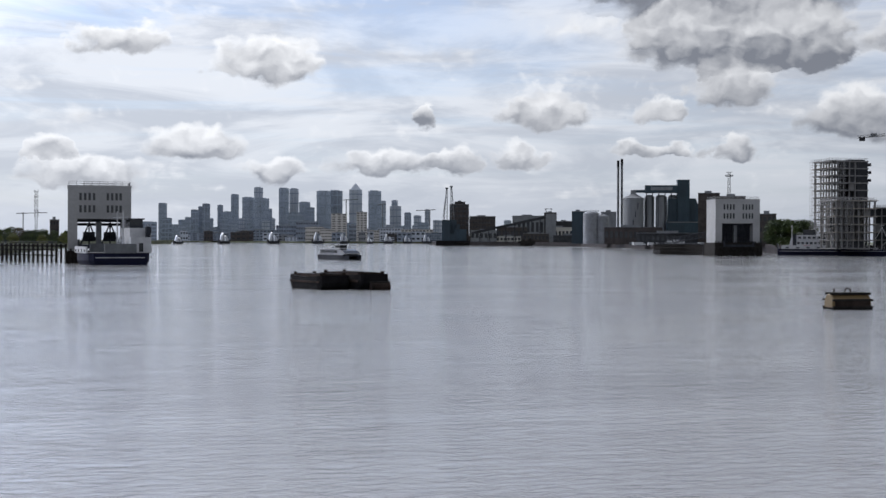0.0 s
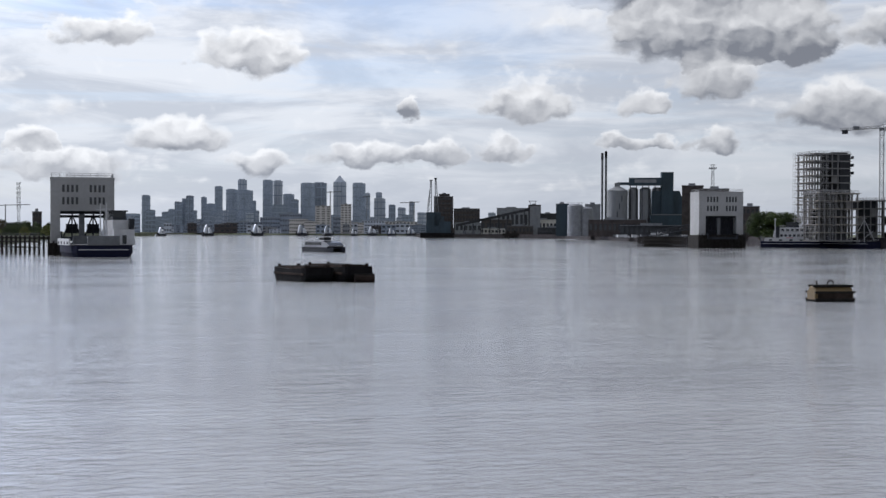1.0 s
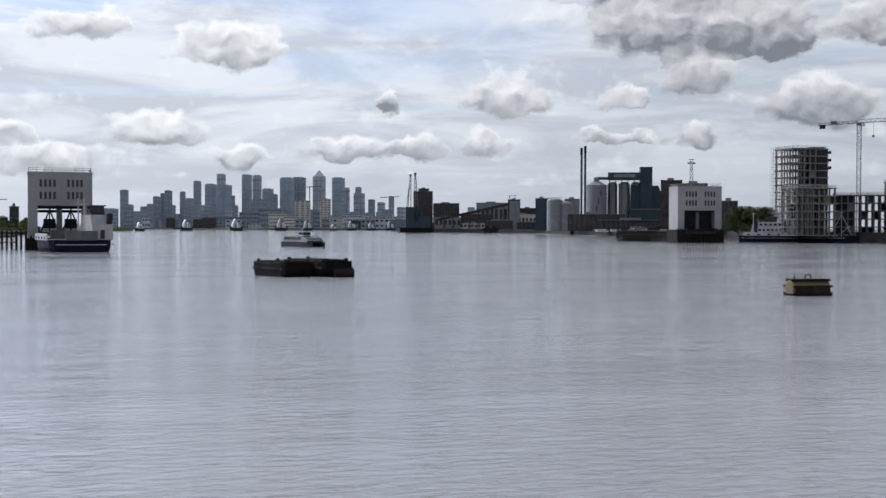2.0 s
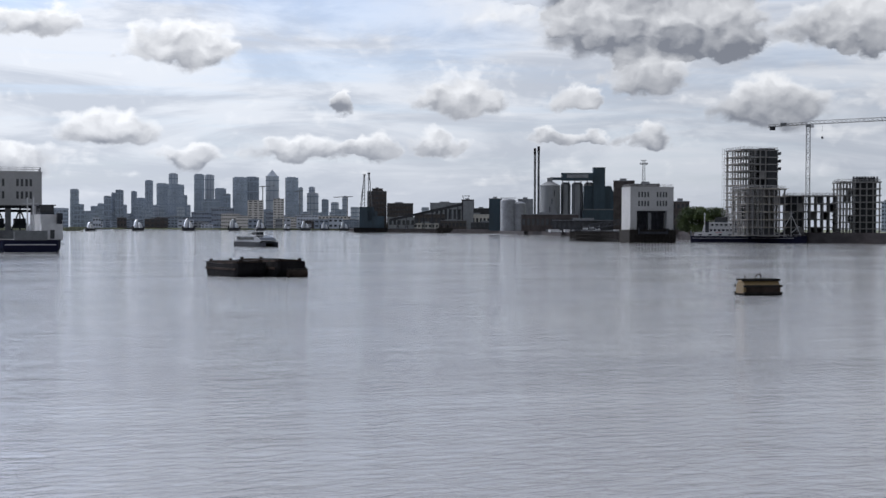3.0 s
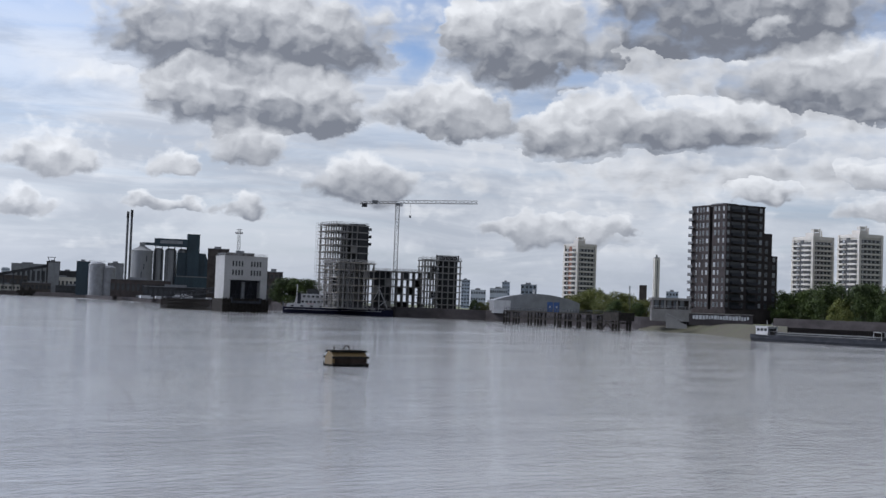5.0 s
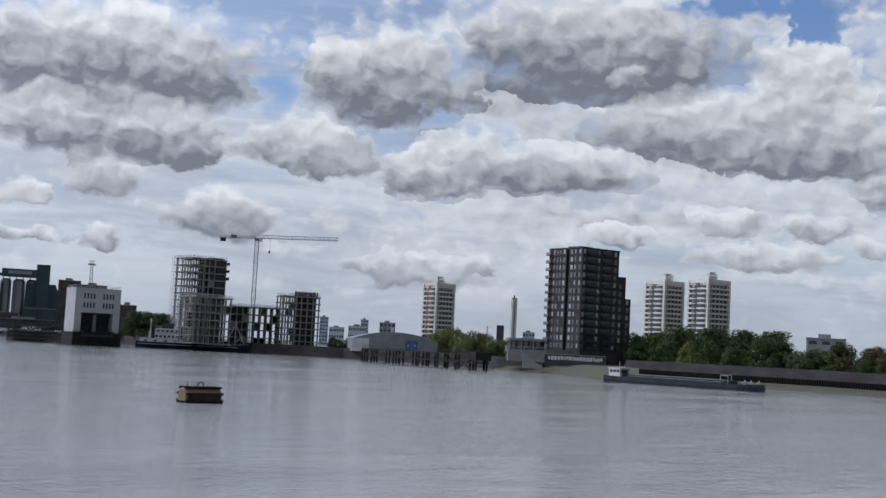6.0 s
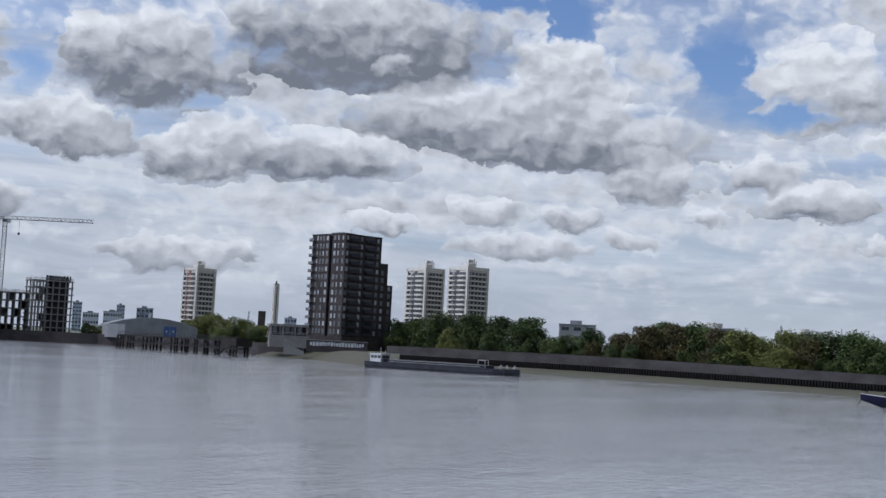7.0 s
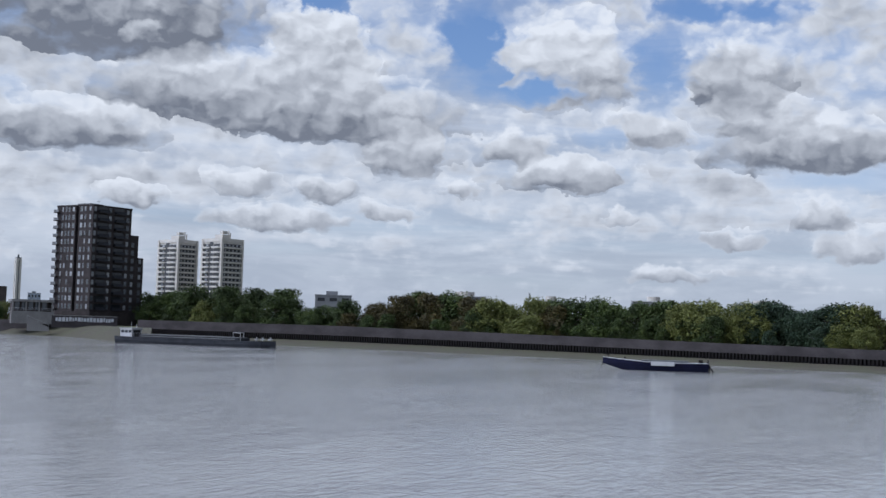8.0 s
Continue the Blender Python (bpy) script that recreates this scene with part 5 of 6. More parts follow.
for i, (a0, a1) in enumerate(((8.57, 9.03), (9.08, 9.60), (9.64, 10.1))):
    t = thing("silo", (a0 + a1) / 2, FD + 4, 4, "narrow grey concrete silo under a gallery", "silo", 0, "narrow silos")
    r2 = wide(a0, a1, FD) / 2
    bm = bmesh.new()
    loft(bm, [ring(r2, 0, 28), ring(r2, rise(2.02, FD) - 4, 28), ring(r2 * .6, rise(2.12, FD) - 4, 28)])
    part("drum", bm, SILO, t)
    part("plinth", boxes((-r2, r2, -r2 - .6, r2, 0, 3.4)), RAW_DARK, t)
t = thing("gallery", 9.35, FD, 4, "dark teal clad conveyor gallery over the silos", "industrial building")
w = wide(8.59, 10.10, FD)
z0, z1 = rise(2.20, FD) - 4, rise(2.55, FD) - 4
part("gallery_box", boxes((-w / 2, w / 2, -4, 5, z0, z1)), SHEET_TEAL, t)
part("window_strip", boxes((-w / 2 + 5, w / 2 - 5, -4.12, -4.0, z0 + 2.4, z1 - 1.4)), ROOF_GREY, t)
part("link_bridge", boxes((-w / 2 - 10, -w / 2, -1.5, 1.5, z0 + .4, z0 + 2.8)), SHEET_TEAL, t)
for i in range(6):
    bit("leg", DARK_STEEL, t, -w / 2 + 1 + i * 5.4, -w / 2 + 1.7 + i * 5.4, -.5, .5, 0, z0)
t = thing("process_tower", 10.35, FD - 2, 4, "tall dark teal clad process tower", "industrial building", 6)
w = wide(10.08, 10.62, FD)
hp = rise(2.78, FD) - 4
part("wall", boxes((-w / 2, w / 2, 0, 10, 0, hp)), SHEET_TEAL, t)
part("parapet", boxes((-w / 2 - .2, w / 2 + .2, -.2, 10.2, hp, hp + .5)), SHEET_TEAL, t)
wb = wide(9.68, 11.0, FD)
hb = rise(1.95, FD) - 4
bm = bmesh.new()
profile(bm, [(-wb * .56, 0), (wb * .56, 0), (wb * .56, hb - 9), (wb * .42, hb), (-wb * .5, hb)], 2, 16)
part("lower_hall", bm, SHEET_TEAL, t)
part("apron_shed", boxes((-wb * .6, wb * .7, -8, 2, 0, rise(.87, FD) - 4)), SHEET_TEAL, t)
part("ledge", boxes((-wb * .6, wb * .7, -8.2, -8, rise(.83, FD) - 4, rise(.88, FD) - 4)), GREY_STEEL, t)
for az, el in ((7.375, 3.70), (7.545, 3.78)):
    t = thing("chimney", az, FD + 15, 4, "tall slim dark steel chimney with soot-black top", "chimney", 0, "twin chimneys")
    hc = rise(el, FD + 15) - 4
    part("shaft", bars(1.0, ((0, 0, 0), (0, 0, hc * .92)), n=14), GREY_STEEL, t)
    part("tip", bars(1.12, ((0, 0, hc * .92), (0, 0, hc)), n=14), BLACK_HULL, t)
    for k in range(9):
        part("strake_ring", bars(1.14, ((0, 0, hc * (.1 + .09 * k)), (0, 0, hc * (.1 + .09 * k) + .4)), n=14), DARK_STEEL, t)
    part("ladder", boxes((-.25, .25, -1.3, -1.0, 0, hc)), DARK_STEEL, t)
t = plain_block("process_house", 11.0, 11.96, 1000, 2.18, BRICK_BROWN, "tall brown process house beside the silos", 0, 0, category="industrial building", depth=18)
plain_block("process_house", 11.9, 13.1, 960, 2.03, BRICK_BROWN, "brown process house behind the ferry terminal", 0, 0, category="industrial building", depth=16)
t = thing("lattice_mast", 12.375, 900, 4, "steel lattice light mast with a lamp platform", "mast")
hm = rise(3.1, 900) - 4
part("tower", lattice(4.4, hm, 3.2, .14, .32), GREY_STEEL, t)
part("platform", boxes((-2.6, 2.6, -1, 1, hm - 2.6, hm - 2.2), (-2.0, 2.0, -1, 1, hm + .3, hm + .6)), DARK_STEEL, t)
for x in (-2.4, -1.2, 1.2, 2.4):
    bit("lamp", GREY_STEEL, t, x - .35, x + .35, -.6, .2, hm - 2.2, hm - 1.3)

# sheds, tanks, low stores along the bank
plain_block("store", 5.25, 5.85, 1250, 1.35, SHEET_TEAL, "dark clad store by the river", 0, 0, category="industrial building", depth=20)
for a0, a1, el in ((5.78, 6.5, 1.36), (6.35, 6.95, 1.22)):
    t = thing("storage_tank", (a0 + a1) / 2, 1230, 4, "grey domed storage tank by the river", "tank", 0, "storage tanks")
    r = wide(a0, a1, 1230) / 2
    h = rise(el, 1230) - 4
    bm = bmesh.new()
    loft(bm, [ring(r, 0, 28), ring(r, h - 2, 28), ring(r * .8, h - .8, 28), ring(r * .35, h, 28)])
    part("shell", bm, ROOF_GREY, t)
    part("walkway", bars(.12, ((-r, -1, h), (r, -1, h)), ((-r, -1, h + 1), (r, -1, h + 1))), DARK_STEEL, t)
plain_block("store", 6.6, 7.3, 1300, 1.33, ROOF_GREY, "grey industrial store with plant on the roof", 0, 0, category="industrial building")
plain_block("store", 6.75, 9.4, 1060, .62, BRICK_BROWN, "long low brown store in front of the silos", 1, 12, category="industrial building", depth=8)
plain_block("store", 8.2, 11.3, 1020, .35, RAW_DARK, "long low dark store on the quay", 1, 14, category="industrial building", depth=8)
for i, a in enumerate((9.72, 10.02, 10.28)):
    t = thing("white_cabin", a, 760, 4, "white site cabin on the quay", "cabin", 0, "white cabins")
    part("box", boxes((-1.6, 1.6, 0, 5, 0, 3.2 + .5 * (i % 2))), WHITE_PAINT, t)
    bit("door", GREY_STEEL, t, -.5, .5, -.06, .02, .2, 2.2)
    part("roof", boxes((-1.7, 1.7, -.1, 5.1, 3.7, 3.9)), ROOF_GREY, t)
rng = random.Random(21)
for i in range(16):
    a = 7.6 + rng.random() * 3.6
    t = thing("parked_van", a, 740 + rng.random() * 60, 4, "small pale parked van on the quay", "van", rng.random() * 40 - 20, "vans on the quay")
    m = (WHITE_PAINT, GREY_STEEL, DARK_STEEL)[i % 3]
    bm = bmesh.new()
    profile(bm, [(-2.3, .4), (2.3, .4), (2.3, 1.2), (1.6, 1.4), (1.1, 2.1), (-2.3, 2.2)], 0, 1.8)
    part("body", bm, m, t)
    bit("windscreen", DARK_OPENING, t, 1.0, 1.5, -.03, 1.83, 1.45, 1.95)
    for x in (-1.5, 1.4):
        piece("wheel", "van_wheel", lambda: bars(.36, ((0, -.05, .36), (0, .2, .36)), n=10), BLACK_HULL, t, (x, 0, 0))
# dark link bridge from quay to terminal
t = thing("access_bridge", 10.6, 640, 3, "steel lattice access bridge to the ferry terminal", "bridge", 8)
j = part("truss", jib_mesh(-8, 9, 0, 3.2, 4.0, 2.6, 2.2, .14), DARK_STEEL, t)
j.location = (0, 0, 3.0)
part("bridge_deck", boxes((-8, 9, -1.8, 1.8, 2.4, 2.8)), GREY_STEEL, t)

# low industrial bank further off
LOW = ((.55, 2.0, 1850, .47, ROOF_GREY), (1.8, 3.2, 1780, .62, BRICK_BROWN), (2.5, 3.97, 1900, 1.15, ROOF_GREY), (3.97, 4.55, 1820, 1.30, BRICK_BROWN), (4.1, 5.3, 1700, .62, CREAM),
       (4.55, 5.25, 1800, .90, RAW_DARK), (1.75, 2.9, 1700, .2, CREAM), (5.9, 7.6, 1290, .30, CREAM), (4.4, 5.9, 1560, .25, RAW_DARK), (3.0, 4.2, 1650, .32, BRICK_BROWN))
for a0, a1, d, el, m in LOW:
    plain_block("warehouse", a0, a1, d, el, m, "low industrial warehouse along the far bank", 1, 7, category="warehouse", depth=22)
plain_block("brick_block", -.43, .47, 2000, 1.68, BRICK_BROWN, "tall brown brick block on the far bank", 8, 5, depth=24)
t = plain_block("brick_block", -.2, .3, 2004, 1.80, BRICK_BROWN, "brown stair tower above a brick block", 0, 0, depth=14)
plain_block("brick_block", .49, 1.71, 1960, 1.12, BRICK_BROWN, "brown brick apartment block with pale balconies", 6, 9, depth=20)
t = thing("conveyor", .6, 1690, 3, "long inclined conveyor rising to a transfer tower", "conveyor")
cw = wide(.5, 4.1, 1690)
z1 = rise(1.12, 1690) - 3
bm = bmesh.new()
profile(bm, [(0, 12), (0, 15.5), (cw, z1 + 2.2), (cw, z1 - 1.5)], 0, 3)
part("gallery", bm, RAW_DARK, t)
for i in range(1, 9):
    x = cw * i / 9
    part("trestle", bars(.5, ((x - 1.5, 1, 0), (x, 1, 12 + (z1 - 13) * i / 9)), ((x + 1.5, 1, 0), (x, 1, 12 + (z1 - 13) * i / 9)), n=4), DARK_STEEL, t)
t = thing("transfer_tower", 4.25, 1680, 3, "grey steel transfer tower with a headframe", "tower")
part("wall", boxes((-6, 8, 0, 12, 0, rise(1.25, 1680) - 3)), ROOF_GREY, t)
part("headframe", bars(.4, ((-4, 1, rise(1.25, 1680) - 3), (-7, 1, rise(1.5, 1680) - 3)), ((0, 1, rise(1.25, 1680) - 3), (2, 1, rise(1.5, 1680) - 3)), ((-8, 1, rise(1.48, 1680) - 3), (3, 1, rise(1.48, 1680) - 3)), n=5), DARK_STEEL, t)
# jetty strip with dolphins in front of that bank
finger_pier("wharf", (-40, 1672), (95, 1590), 4.6, "long dark wharf on piles along the far bank", 6.0, 8.0)
for a in (3.0, 3.3):
    t = thing("dolphin", a, 1560, 0, "dark timber mooring dolphin", "dolphin", 0, "mooring dolphins")
    part("cluster", bars(1.0, ((-4, 0, -1), (-1, 0, 9)), ((4, 0, -1), (1, 0, 9)), ((0, 4, -1), (0, 1, 11)), ((-2, -3, -1), (0, 0, 10)), n=7), TIMBER, t)
    part("cap", boxes((-6, 7, -3, 4, 3.0, 6.5)), TIMBER, t)

# dock cranes on a dark pier head
for a, el, lean in ((-.62, 2.44, 1.6), (-.28, 2.52, -2.2)):
    t = thing("dock_crane", a, 1660, 0, "dark level-luffing dock crane with raised jib", "crane", 0, "dock cranes")
    zj, zb = rise(el, 1660), rise(.95, 1660)
    part("portal", bars(.9, ((-5, -3, 0), (-3, 0, 16)), ((5, -3, 0), (3, 0, 16)), ((-5, 5, 0), (-3, 2, 16)), ((5, 5, 0), (3, 2, 16)), n=5), SHEET_TEAL, t)
    part("machine_house", boxes((-5, 5, -3, 6, 14, zb)), SHEET_TEAL, t)
    jib = part("jib", bars(.55, ((-2.2, 0, zb - 3), (lean - .6, 0, zj)), ((2.2, 0, zb - 3), (lean + .6, 0, zj)), n=5), GREY_STEEL, t)
    n = 9
    part("lacing", bars(.22, *[((-2.2 + (lean + 1.6) * i / n, 0, zb - 3 + (zj - zb + 3) * i / n), (2.2 + (lean - 1.6) * (i + 1) / n, 0, zb - 3 + (zj - zb + 3) * (i + 1) / n)) for i in range(n)], n=4), GREY_STEEL, jib)
    part("jib_head", boxes((lean - 2, lean + 2, -.8, .8, zj - .8, zj + .6)), DARK_STEEL, jib)
    part("stay", bars(.2, ((-3.5, 0, zb), (lean, 0, zj)), ((-3.5, 0, zb), (-3.5, 0, zb + 7)), ((-3.5, 0, zb + 7), (lean, 0, zj)), n=4), DARK_STEEL, t)
t = thing("pier_head", -.3, 1650, 0, "dark teal steel pier head with plant", "pier")
part("base", boxes((-22, 24, 0, 14, -1, 6.5)), BLACK_HULL, t)
part("tower_block", boxes((-14, -3, 2, 10, 6.5, 34)), SHEET_TEAL, t)
part("tower_block", boxes((3, 19, 2, 10, 6.5, 22)), SHEET_TEAL, t)
part("hopper", boxes((-3, 3, 2, 8, 6.5, 16), (6, 10, 2, 8, 22, 29)), SHEET_TEAL, t)

# ---- flood barrier across the river ----
def barrier_pier(a, d, k, lit):
    t = thing("barrier_pier", a, d, 0, "flood barrier pier with a curved silver hood", "barrier", lit, "flood barrier piers")
    part("pier_base", boxes((-14 * k, 14 * k, -4, 8, -1, 6.0 * k), (-11 * k, 11 * k, -3, 6, 6.0 * k, 8.0 * k)), RAW_DARK, t)
    for s, hh in ((-1, 24.0), (1, 15.0)):
        bm = bmesh.new()
        rows = []
        for i in range(11):
            u = i / 10
            wx = 6.5 * k * math.sqrt(max(0.0, 1 - u ** 2.2)) + .05
            z = 8.0 * k + hh * k * u
            cx = s * 7.5 * k - s * 4 * k * u ** 2
            rows.append([(cx - wx * .7, 4, z), (cx - wx * .45, -1.5 - 2 * (1 - u), z), (cx + wx * .45, -1.5 - 2 * (1 - u), z), (cx + wx * .7, 4, z), (cx, 6, z)])
        loft(bm, rows)
        part("hood", bm, STEEL_HOOD, t, "curved stainless steel hood", True)
    part("gate_arm", boxes((-17 * k, -13 * k, -1, 4, 2, 12 * k), (13 * k, 17 * k, -1, 4, 2, 12 * k)), RAW_DARK, t)


for a, d, k, lit in ((-12.9, 2000, .55, 25), (-10.83, 2060, .75, 20), (-8.6, 2120, .82, 15), (-6.55, 2200, .85, 0), (-5.35, 2280, .80, 0), (-4.15, 2380, .55, 0), (-3.3, 2450, .8, 0), (-2.4, 2540, .7, 0), (-1.5, 2620, .8, 0)):
    barrier_pier(a, d, k * .78, lit)

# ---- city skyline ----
def skyscraper(a0, a1, el, d, mat, crown="flat", label="glass office tower on the far skyline, distance haze painted into its colour", notch=0.0):
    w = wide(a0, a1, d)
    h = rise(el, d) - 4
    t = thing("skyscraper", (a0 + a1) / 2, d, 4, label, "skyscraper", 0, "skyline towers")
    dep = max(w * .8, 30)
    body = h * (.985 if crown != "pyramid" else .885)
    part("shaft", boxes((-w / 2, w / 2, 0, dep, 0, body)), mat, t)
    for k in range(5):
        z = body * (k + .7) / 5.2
        bit("floor_band", HAZED_DARK if mat is not HAZED_DARK else HAZED_GLASS, t, -w / 2 - .5, w / 2 + .5, -.5, dep + .5, z, z + 3.0)
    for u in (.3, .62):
        bit("facade_fin", HAZED_DARK if mat is not HAZED_DARK else HAZED_GLASS, t, -w / 2 + w * u - .8, -w / 2 + w * u + .8, -.9, 0, 0, body)
    if crown == "pyramid":
        bm = bmesh.new()
        loft(bm, [[(-w * .42, w * .05, body), (w * .42, w * .05, body), (w * .42, dep * .95, body), (-w * .42, dep * .95, body)], [(-.5, dep / 2 - .5, h), (.5, dep / 2 - .5, h), (.5, dep / 2 + .5, h), (-.5, dep / 2 + .5, h)]])
        part("pyramid_roof", bm, HAZED_PALE, t)
    elif crown == "slope":
        bm = bmesh.new()
        profile(bm, [(-w / 2, body - 1), (w / 2, body - 1), (w / 2, body + 2), (0, h + 4), (-w / 2, h + 1)], 1, dep - 1)
        part("sloped_crown", bm, mat, t)
    else:
        part("roof_plant", boxes((-w * .38, w * .30, dep * .2, dep * .8, body, h)), mat, t)
    if notch:
        part("recess", boxes((-w / 2 + w * notch - 1.5, -w / 2 + w * notch + 1.5, -.8, 0, 0, body)), HAZED_DARK, t)
    return t


# three facade tones, each with aerial haze held in its colour
G, L, K = HAZED_GLASS, HAZED_PALE, HAZED_DARK
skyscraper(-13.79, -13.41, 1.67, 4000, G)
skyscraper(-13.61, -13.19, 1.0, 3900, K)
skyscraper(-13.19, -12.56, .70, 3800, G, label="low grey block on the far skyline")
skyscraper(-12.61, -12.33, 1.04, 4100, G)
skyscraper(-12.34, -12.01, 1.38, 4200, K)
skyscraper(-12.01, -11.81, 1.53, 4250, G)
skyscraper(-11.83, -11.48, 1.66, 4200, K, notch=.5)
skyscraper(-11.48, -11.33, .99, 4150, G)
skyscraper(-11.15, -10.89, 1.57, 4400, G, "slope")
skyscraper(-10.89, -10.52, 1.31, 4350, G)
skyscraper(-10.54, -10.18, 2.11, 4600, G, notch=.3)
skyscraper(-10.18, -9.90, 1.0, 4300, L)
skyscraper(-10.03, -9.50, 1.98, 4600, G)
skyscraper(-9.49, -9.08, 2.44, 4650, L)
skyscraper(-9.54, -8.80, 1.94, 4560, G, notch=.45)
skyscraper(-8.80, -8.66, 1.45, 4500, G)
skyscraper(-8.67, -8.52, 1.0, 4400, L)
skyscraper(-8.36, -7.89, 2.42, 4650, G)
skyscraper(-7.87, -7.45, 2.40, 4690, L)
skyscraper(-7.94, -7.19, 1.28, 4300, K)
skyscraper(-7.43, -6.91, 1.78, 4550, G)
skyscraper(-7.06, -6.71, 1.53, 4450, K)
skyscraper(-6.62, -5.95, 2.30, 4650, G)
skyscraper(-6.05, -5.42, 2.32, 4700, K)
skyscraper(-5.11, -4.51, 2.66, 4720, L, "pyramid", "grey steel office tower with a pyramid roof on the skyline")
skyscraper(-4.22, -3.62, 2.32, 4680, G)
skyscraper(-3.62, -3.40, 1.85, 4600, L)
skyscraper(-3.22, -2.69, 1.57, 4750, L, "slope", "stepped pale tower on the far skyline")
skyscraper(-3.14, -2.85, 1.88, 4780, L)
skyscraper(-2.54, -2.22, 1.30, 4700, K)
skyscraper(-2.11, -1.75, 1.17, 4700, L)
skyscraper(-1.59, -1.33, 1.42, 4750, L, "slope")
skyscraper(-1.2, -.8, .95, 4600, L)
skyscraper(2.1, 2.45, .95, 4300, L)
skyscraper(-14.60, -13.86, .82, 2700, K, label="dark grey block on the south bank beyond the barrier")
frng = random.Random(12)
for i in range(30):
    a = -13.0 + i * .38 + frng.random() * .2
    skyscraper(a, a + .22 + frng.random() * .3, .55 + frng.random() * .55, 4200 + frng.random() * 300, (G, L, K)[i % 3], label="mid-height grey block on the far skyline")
# slate flats stand for brick greyed by haze, painted as base colour
MIDS = ((-7.58, -6.54, .86, 2900, HAZED_DARK), (-7.14, -6.28, .60, 2800, CREAM), (-8.48, -7.45, .67, 3000, HAZED_DARK), (-6.45, -5.85, .50, 2750, CREAM), (-5.11, -4.75, .69, 2850, HAZED_DARK),
        (-3.8, -2.6, .55, 3000, HAZED_PALE), (-2.7, -1.2, .50, 2950, CREAM), (-4.3, -3.7, .45, 2900, CREAM), (-9.9, -8.4, .45, 3200, HAZED_DARK), (-12.6, -10.0, .30, 3300, HAZED_DARK), (-3.4, -2.2, .3, 2800, BRICK_BROWN), (-1.6, -.6, .35, 2700, HAZED_DARK))
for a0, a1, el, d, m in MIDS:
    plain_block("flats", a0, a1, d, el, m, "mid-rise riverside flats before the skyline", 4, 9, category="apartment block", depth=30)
for a0, a1, el in ((-5.94, -5.21, 1.22), (-4.77, -4.27, 1.30)):
    t = plain_block("flats_tower", a0, a1, 2800, el, CREAM, "pale riverside apartment tower with stacked balconies", 12, 3, category="apartment tower", depth=26)
rng = random.Random(5)
for i in range(26):
    a = -13 + rng.random() * 13.5
    plain_block("riverside_house", a, a + .25 + rng.random() * .5, 2650 + rng.random() * 250, .12 + rng.random() * .3, (HAZED_PALE, BRICK_BROWN, ROOF_GREY, HAZED_DARK)[i % 4], "small riverside building below the skyline", 2, 3, category="building", depth=16)
for a, el, aj0, aj1, d in ((-5.25, 1.9, -5.4, -4.7, 4300), (-3.55, 1.7, -3.75, -3.4, 4300), (-1.35, 1.43, -2.0, -1.1, 3000), (-19.62, 1.18, -19.9, -18.6, 1300)):
    t = thing("tower_crane", a, d, 4, "distant tower crane on the skyline", "crane", 0, "distant cranes")
    z = rise(el, d) - 4
    rr = d / 2600
    part("mast", bars(rr, ((0, 0, 0), (0, 0, z)), n=4), GREY_STEEL, t)
    part("jib", bars(rr * .8, ((wide(a, aj0, d), 0, z - rr * 2), (wide(a, aj1, d), 0, z)), n=4), GREY_STEEL, t)

# ---- south bank at the edge of view ----
t = thing("radio_mast", -19.07, 700, 5, "grey lattice telecom mast with antennas", "mast")
hm = rise(2.15, 700) - 5
part("tower", lattice(1.5, hm, 2.2, .08, .6), GREY_STEEL, t)
for k in range(6):
    piece("antenna", "antenna", lambda: boxes((-1.1, -.85, -.2, .2, 0, 1.6), (.85, 1.1, -.2, .2, 0, 1.6), (-.9, .9, -.1, .1, .7, .85)), GREY_STEEL, t, (0, 0, hm * (.5 + .09 * k)))
plain_block("flats", -18.5, -18.1, 800, .85, BRICK_BROWN, "brown flats on the south bank behind trees", 3, 3, z0=5, category="apartment block")
plain_block("flats", -20.5, -17.6, 620, .12, RAW_DARK, "low dark quayside buildings on the south bank", 1, 9, z0=5, category="building", depth=10)

# ---- trees ----
def leaf_material(name, dark, light):
    m = bpy.data.materials.new(name)
    m.use_nodes = True
    g = Graph(m.node_tree)
    isl = g.node("ShaderNodeNewGeometry").outputs["Random Per Island"]
    each = g.node("ShaderNodeObjectInfo").outputs["Random"]
    spot = g.node("ShaderNodeTexCoord").outputs["Object"]
    tint = g.mix(g.math("MULTIPLY_ADD", isl, .3, g.math("MULTIPLY", g.ramp(g.noise(spot, 3.2, 2.0), .3, .7), .75)), dark, light)
    tint = g.mix(g.math("MULTIPLY", each, .5), tint, (dark[0] * 1.1, dark[1] * .95, dark[2] * .8))
    b = g.node("ShaderNodeBsdfPrincipled")
    g.put(tint, b.inputs["Base Color"])
    b.inputs["Roughness"].default_value = .65
    b.inputs["Specular IOR Level"].default_value = .25
    g.put(b.outputs[0], g.node("ShaderNodeOutputMaterial").inputs[0])
    return m


LEAF = leaf_material("oak_leaves", (0.010, 0.021, 0.006), (0.070, 0.098, 0.023))
LEAF_PALE = leaf_material("willow_leaves", (0.045, 0.058, 0.014), (0.150, 0.160, 0.042))
LEAF_RUST = leaf_material("autumn_leaves", (0.020, 0.019, 0.007), (0.088, 0.070, 0.020))
LEAF_PINE = leaf_material("pine_needles", (0.010, 0.022, 0.013), (0.034, 0.056, 0.028))
BARK = surface("tree_bark", (0.07, 0.055, 0.04), .95, 0, .3, 2.0, .5)


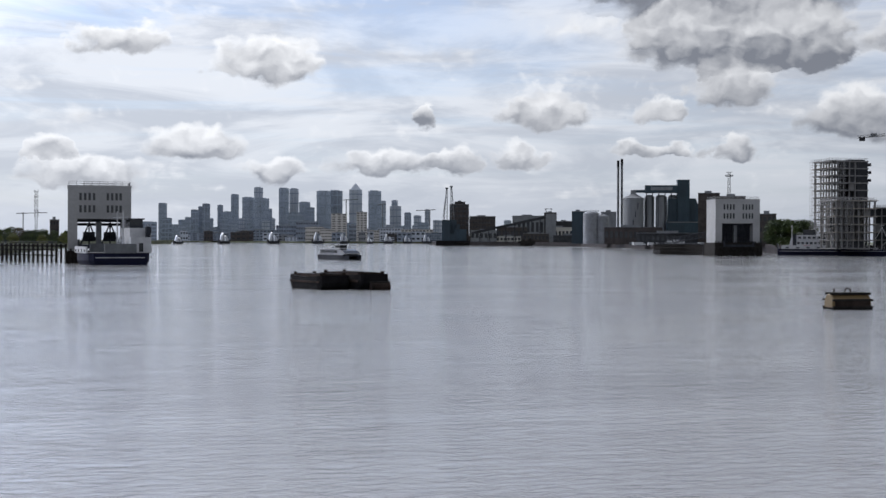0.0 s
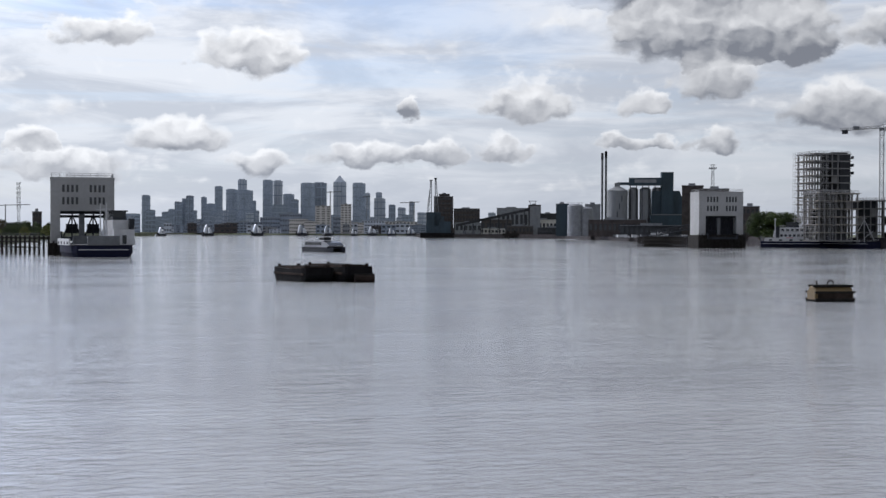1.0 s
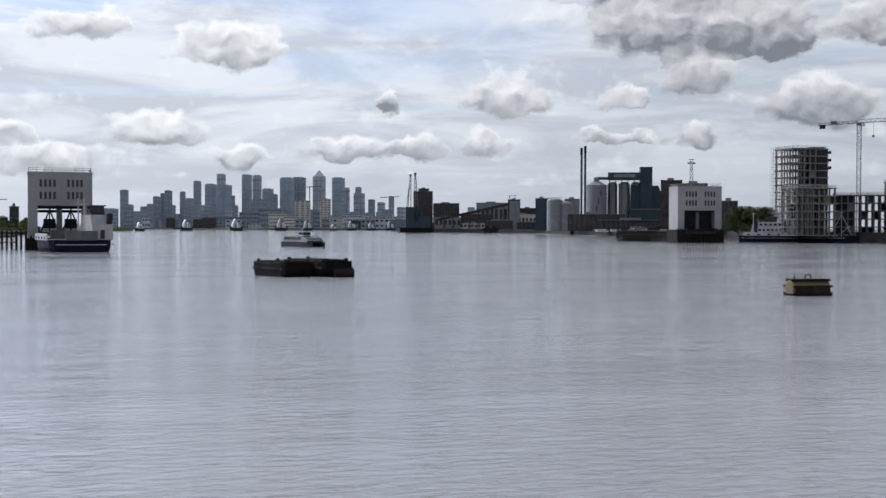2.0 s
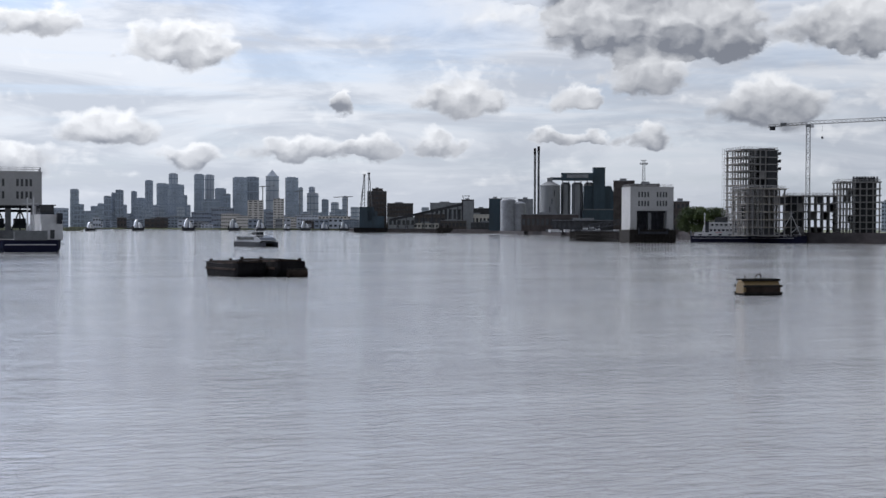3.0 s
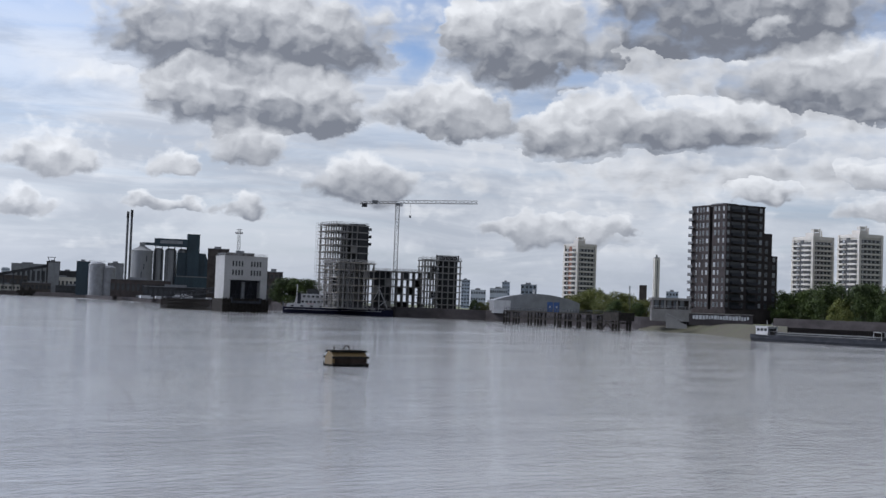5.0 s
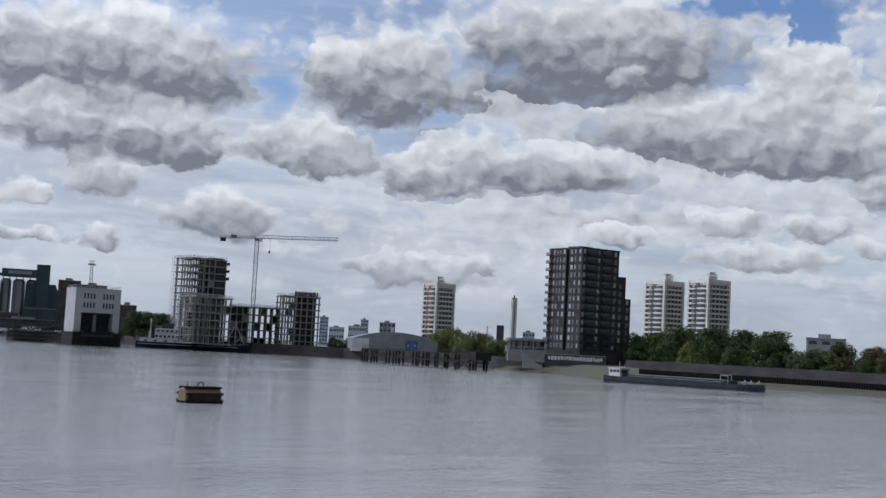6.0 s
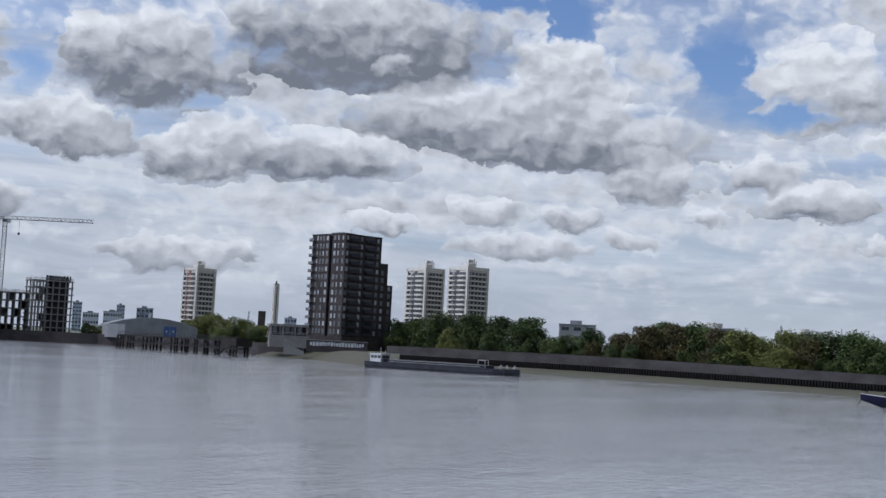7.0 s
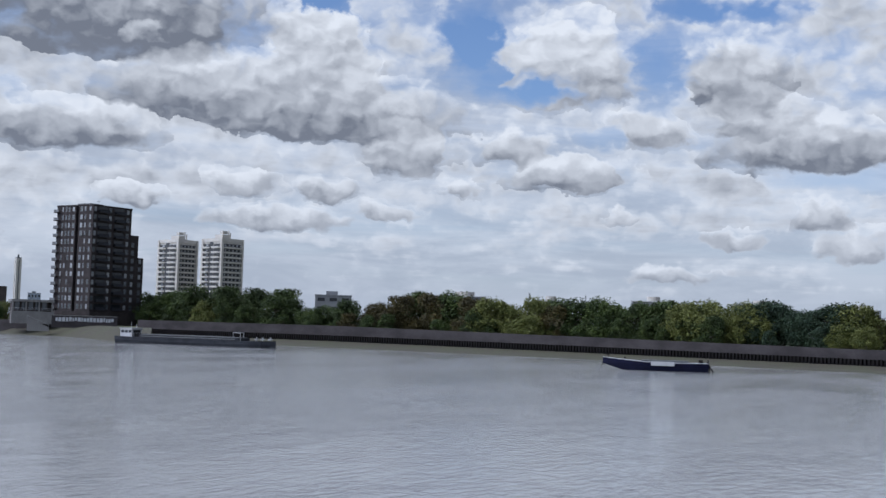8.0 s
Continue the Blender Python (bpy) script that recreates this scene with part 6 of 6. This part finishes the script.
def crown_mesh(name, seed, mat, lumps=44, leaves=170, tall=1.0):
    """A crown of leaf clumps in a unit tree: about one high, with an uneven outline."""
    rng = random.Random(seed)
    verts, faces = [], []
    for _ in range(lumps):
        a, u = rng.random() * 6.283, rng.random()
        rad = .40 * math.sqrt(rng.random()) * (1.05 - abs(u - .38) ** 1.5 * 1.2)
        c = Vector((math.cos(a) * rad, math.sin(a) * rad, .13 + .77 * u * tall))
        size = .11 + .08 * rng.random()
        for _ in range(leaves):
            d = Vector((rng.gauss(0, 1), rng.gauss(0, 1), rng.gauss(0, .8))).normalized() * size * (.55 + .5 * rng.random())
            p = c + d
            s = .013 + .013 * rng.random()
            n1 = Vector((rng.gauss(0, 1), rng.gauss(0, 1), rng.gauss(0, 1))).normalized()
            n2 = n1.orthogonal().normalized()
            n3 = n1.cross(n2)
            i = len(verts)
            verts += [p - n2 * s, p + n3 * s * .7, p + n2 * s, p - n3 * s * .7]
            faces.append((i, i + 1, i + 2, i + 3))
    me = bpy.data.meshes.new(name)
    me.from_pydata(verts, [], faces)
    me.materials.append(mat)
    return me


def trunk_mesh(seed):
    rng = random.Random(seed)
    bm = bmesh.new()
    bar(bm, (0, 0, -.02), (.01, 0, .3), .030, .021, n=8)
    bar(bm, (.01, 0, .3), (-.01, .01, .66), .021, .010, n=7)
    for i in range(7):
        a = i * .9 + rng.random()
        z = .22 + .055 * i
        bar(bm, (0, 0, z), (math.cos(a) * .26, math.sin(a) * .26, z + .17), .011, .004, n=5)
    return mesh_of("trunk", bm, BARK)


CROWNS = {"oak": [crown_mesh("crown", s, LEAF) for s in (1, 2, 3, 4)], "pale": [crown_mesh("crown", s, LEAF_PALE) for s in (5, 6)],
          "rust": [crown_mesh("crown", 7, LEAF_RUST)], "pine": [crown_mesh("crown", s, LEAF_PINE, 44, 170, 1.08) for s in (8, 9)]}
TRUNKS = [trunk_mesh(s) for s in (1, 2, 3)]
TREE_LABEL = {"oak": "dark green leafy tree on the river bank", "pale": "yellow-green leafy tree on the river bank", "rust": "tree with browning autumn leaves", "pine": "dark blue-green pine tree behind the wall"}
trng = random.Random(77)


def tree(a, d, height, width, kind="oak", z=4.0):
    t = thing("tree", a, d, z, TREE_LABEL[kind], "tree", trng.random() * 360, "bank trees")
    t.scale = (width, width, height)
    part("trunk", trng.choice(TRUNKS), BARK, t)
    part("crown", trng.choice(CROWNS[kind]), None, t)
    return t


def tree_row(a0, a1, d0, d1, el0, el1, kinds, step, z=4.0, low=.75):
    """Trees along an arc with tops near the given elevations."""
    a = a0
    while a < a1:
        u = (a - a0) / (a1 - a0)
        d = d0 + (d1 - d0) * u + trng.uniform(-4, 10)
        h = (rise(el0 + (el1 - el0) * u, d) - z) * trng.uniform(low, 1.06)
        tree(a, d, h, h * trng.uniform(1.0, 1.4), trng.choice(kinds), z)
        a += step * trng.uniform(.7, 1.3)


# behind the river wall: front shrubs, then the tall row
def bank(a):
    return 292.0 / math.sin(radians(a))


for a0, a1, el0, el1, kinds in ((37.5, 39.9, 1.4, 1.45, ["oak"]), (40.1, 40.9, 1.1, 1.2, ["pale"]), (40.9, 44.7, 1.6, 1.6, ["oak"]), (44.9, 46.4, .75, .8, ["oak"]), (46.5, 48.8, 1.1, 1.1, ["oak", "rust"]),
                                (48.9, 53.2, 1.6, 1.5, ["oak", "oak", "rust"]), (53.2, 56.3, 1.45, 1.5, ["oak", "rust", "pale"]), (56.3, 61.2, 1.5, 1.45, ["oak"]), (61.2, 65.0, 1.72, 1.6, ["oak", "pale", "oak"]),
                                (65.0, 68.8, 1.5, 1.5, ["pine"]), (68.8, 75.0, 1.4, 1.4, ["rust", "oak", "pale"])):
    tree_row(a0, a1, bank(a0) + 14, bank(a1) + 14, el0, el1, kinds, .95)
    tree_row(a0, a1, bank(a0) + 34, bank(a1) + 34, el0 * .93, el1 * .93, kinds, 1.3)
    tree_row(a0, a1, bank(a0) + 5, bank(a1) + 5, el0 * .5, el1 * .5, kinds, 1.0, low=.6)
tree_row(28.0, 31.4, 640, 560, .95, .85, ["pale", "pale", "oak"], .45)
tree_row(29.4, 31.5, 540, 530, .5, .45, ["oak", "pale"], .5)
tree_row(14.45, 15.7, 690, 690, 1.05, .95, ["oak"], .38, low=.85)
tree_row(23.4, 25.2, 620, 620, .3, .3, ["oak", "pale"], .35)
tree_row(-20.6, -17.7, 560, 520, .6, .5, ["oak", "oak", "rust"], .4, 5.3)
tree_row(-20.6, -17.8, 480, 460, .28, .25, ["oak", "pale"], .45, 5.3)
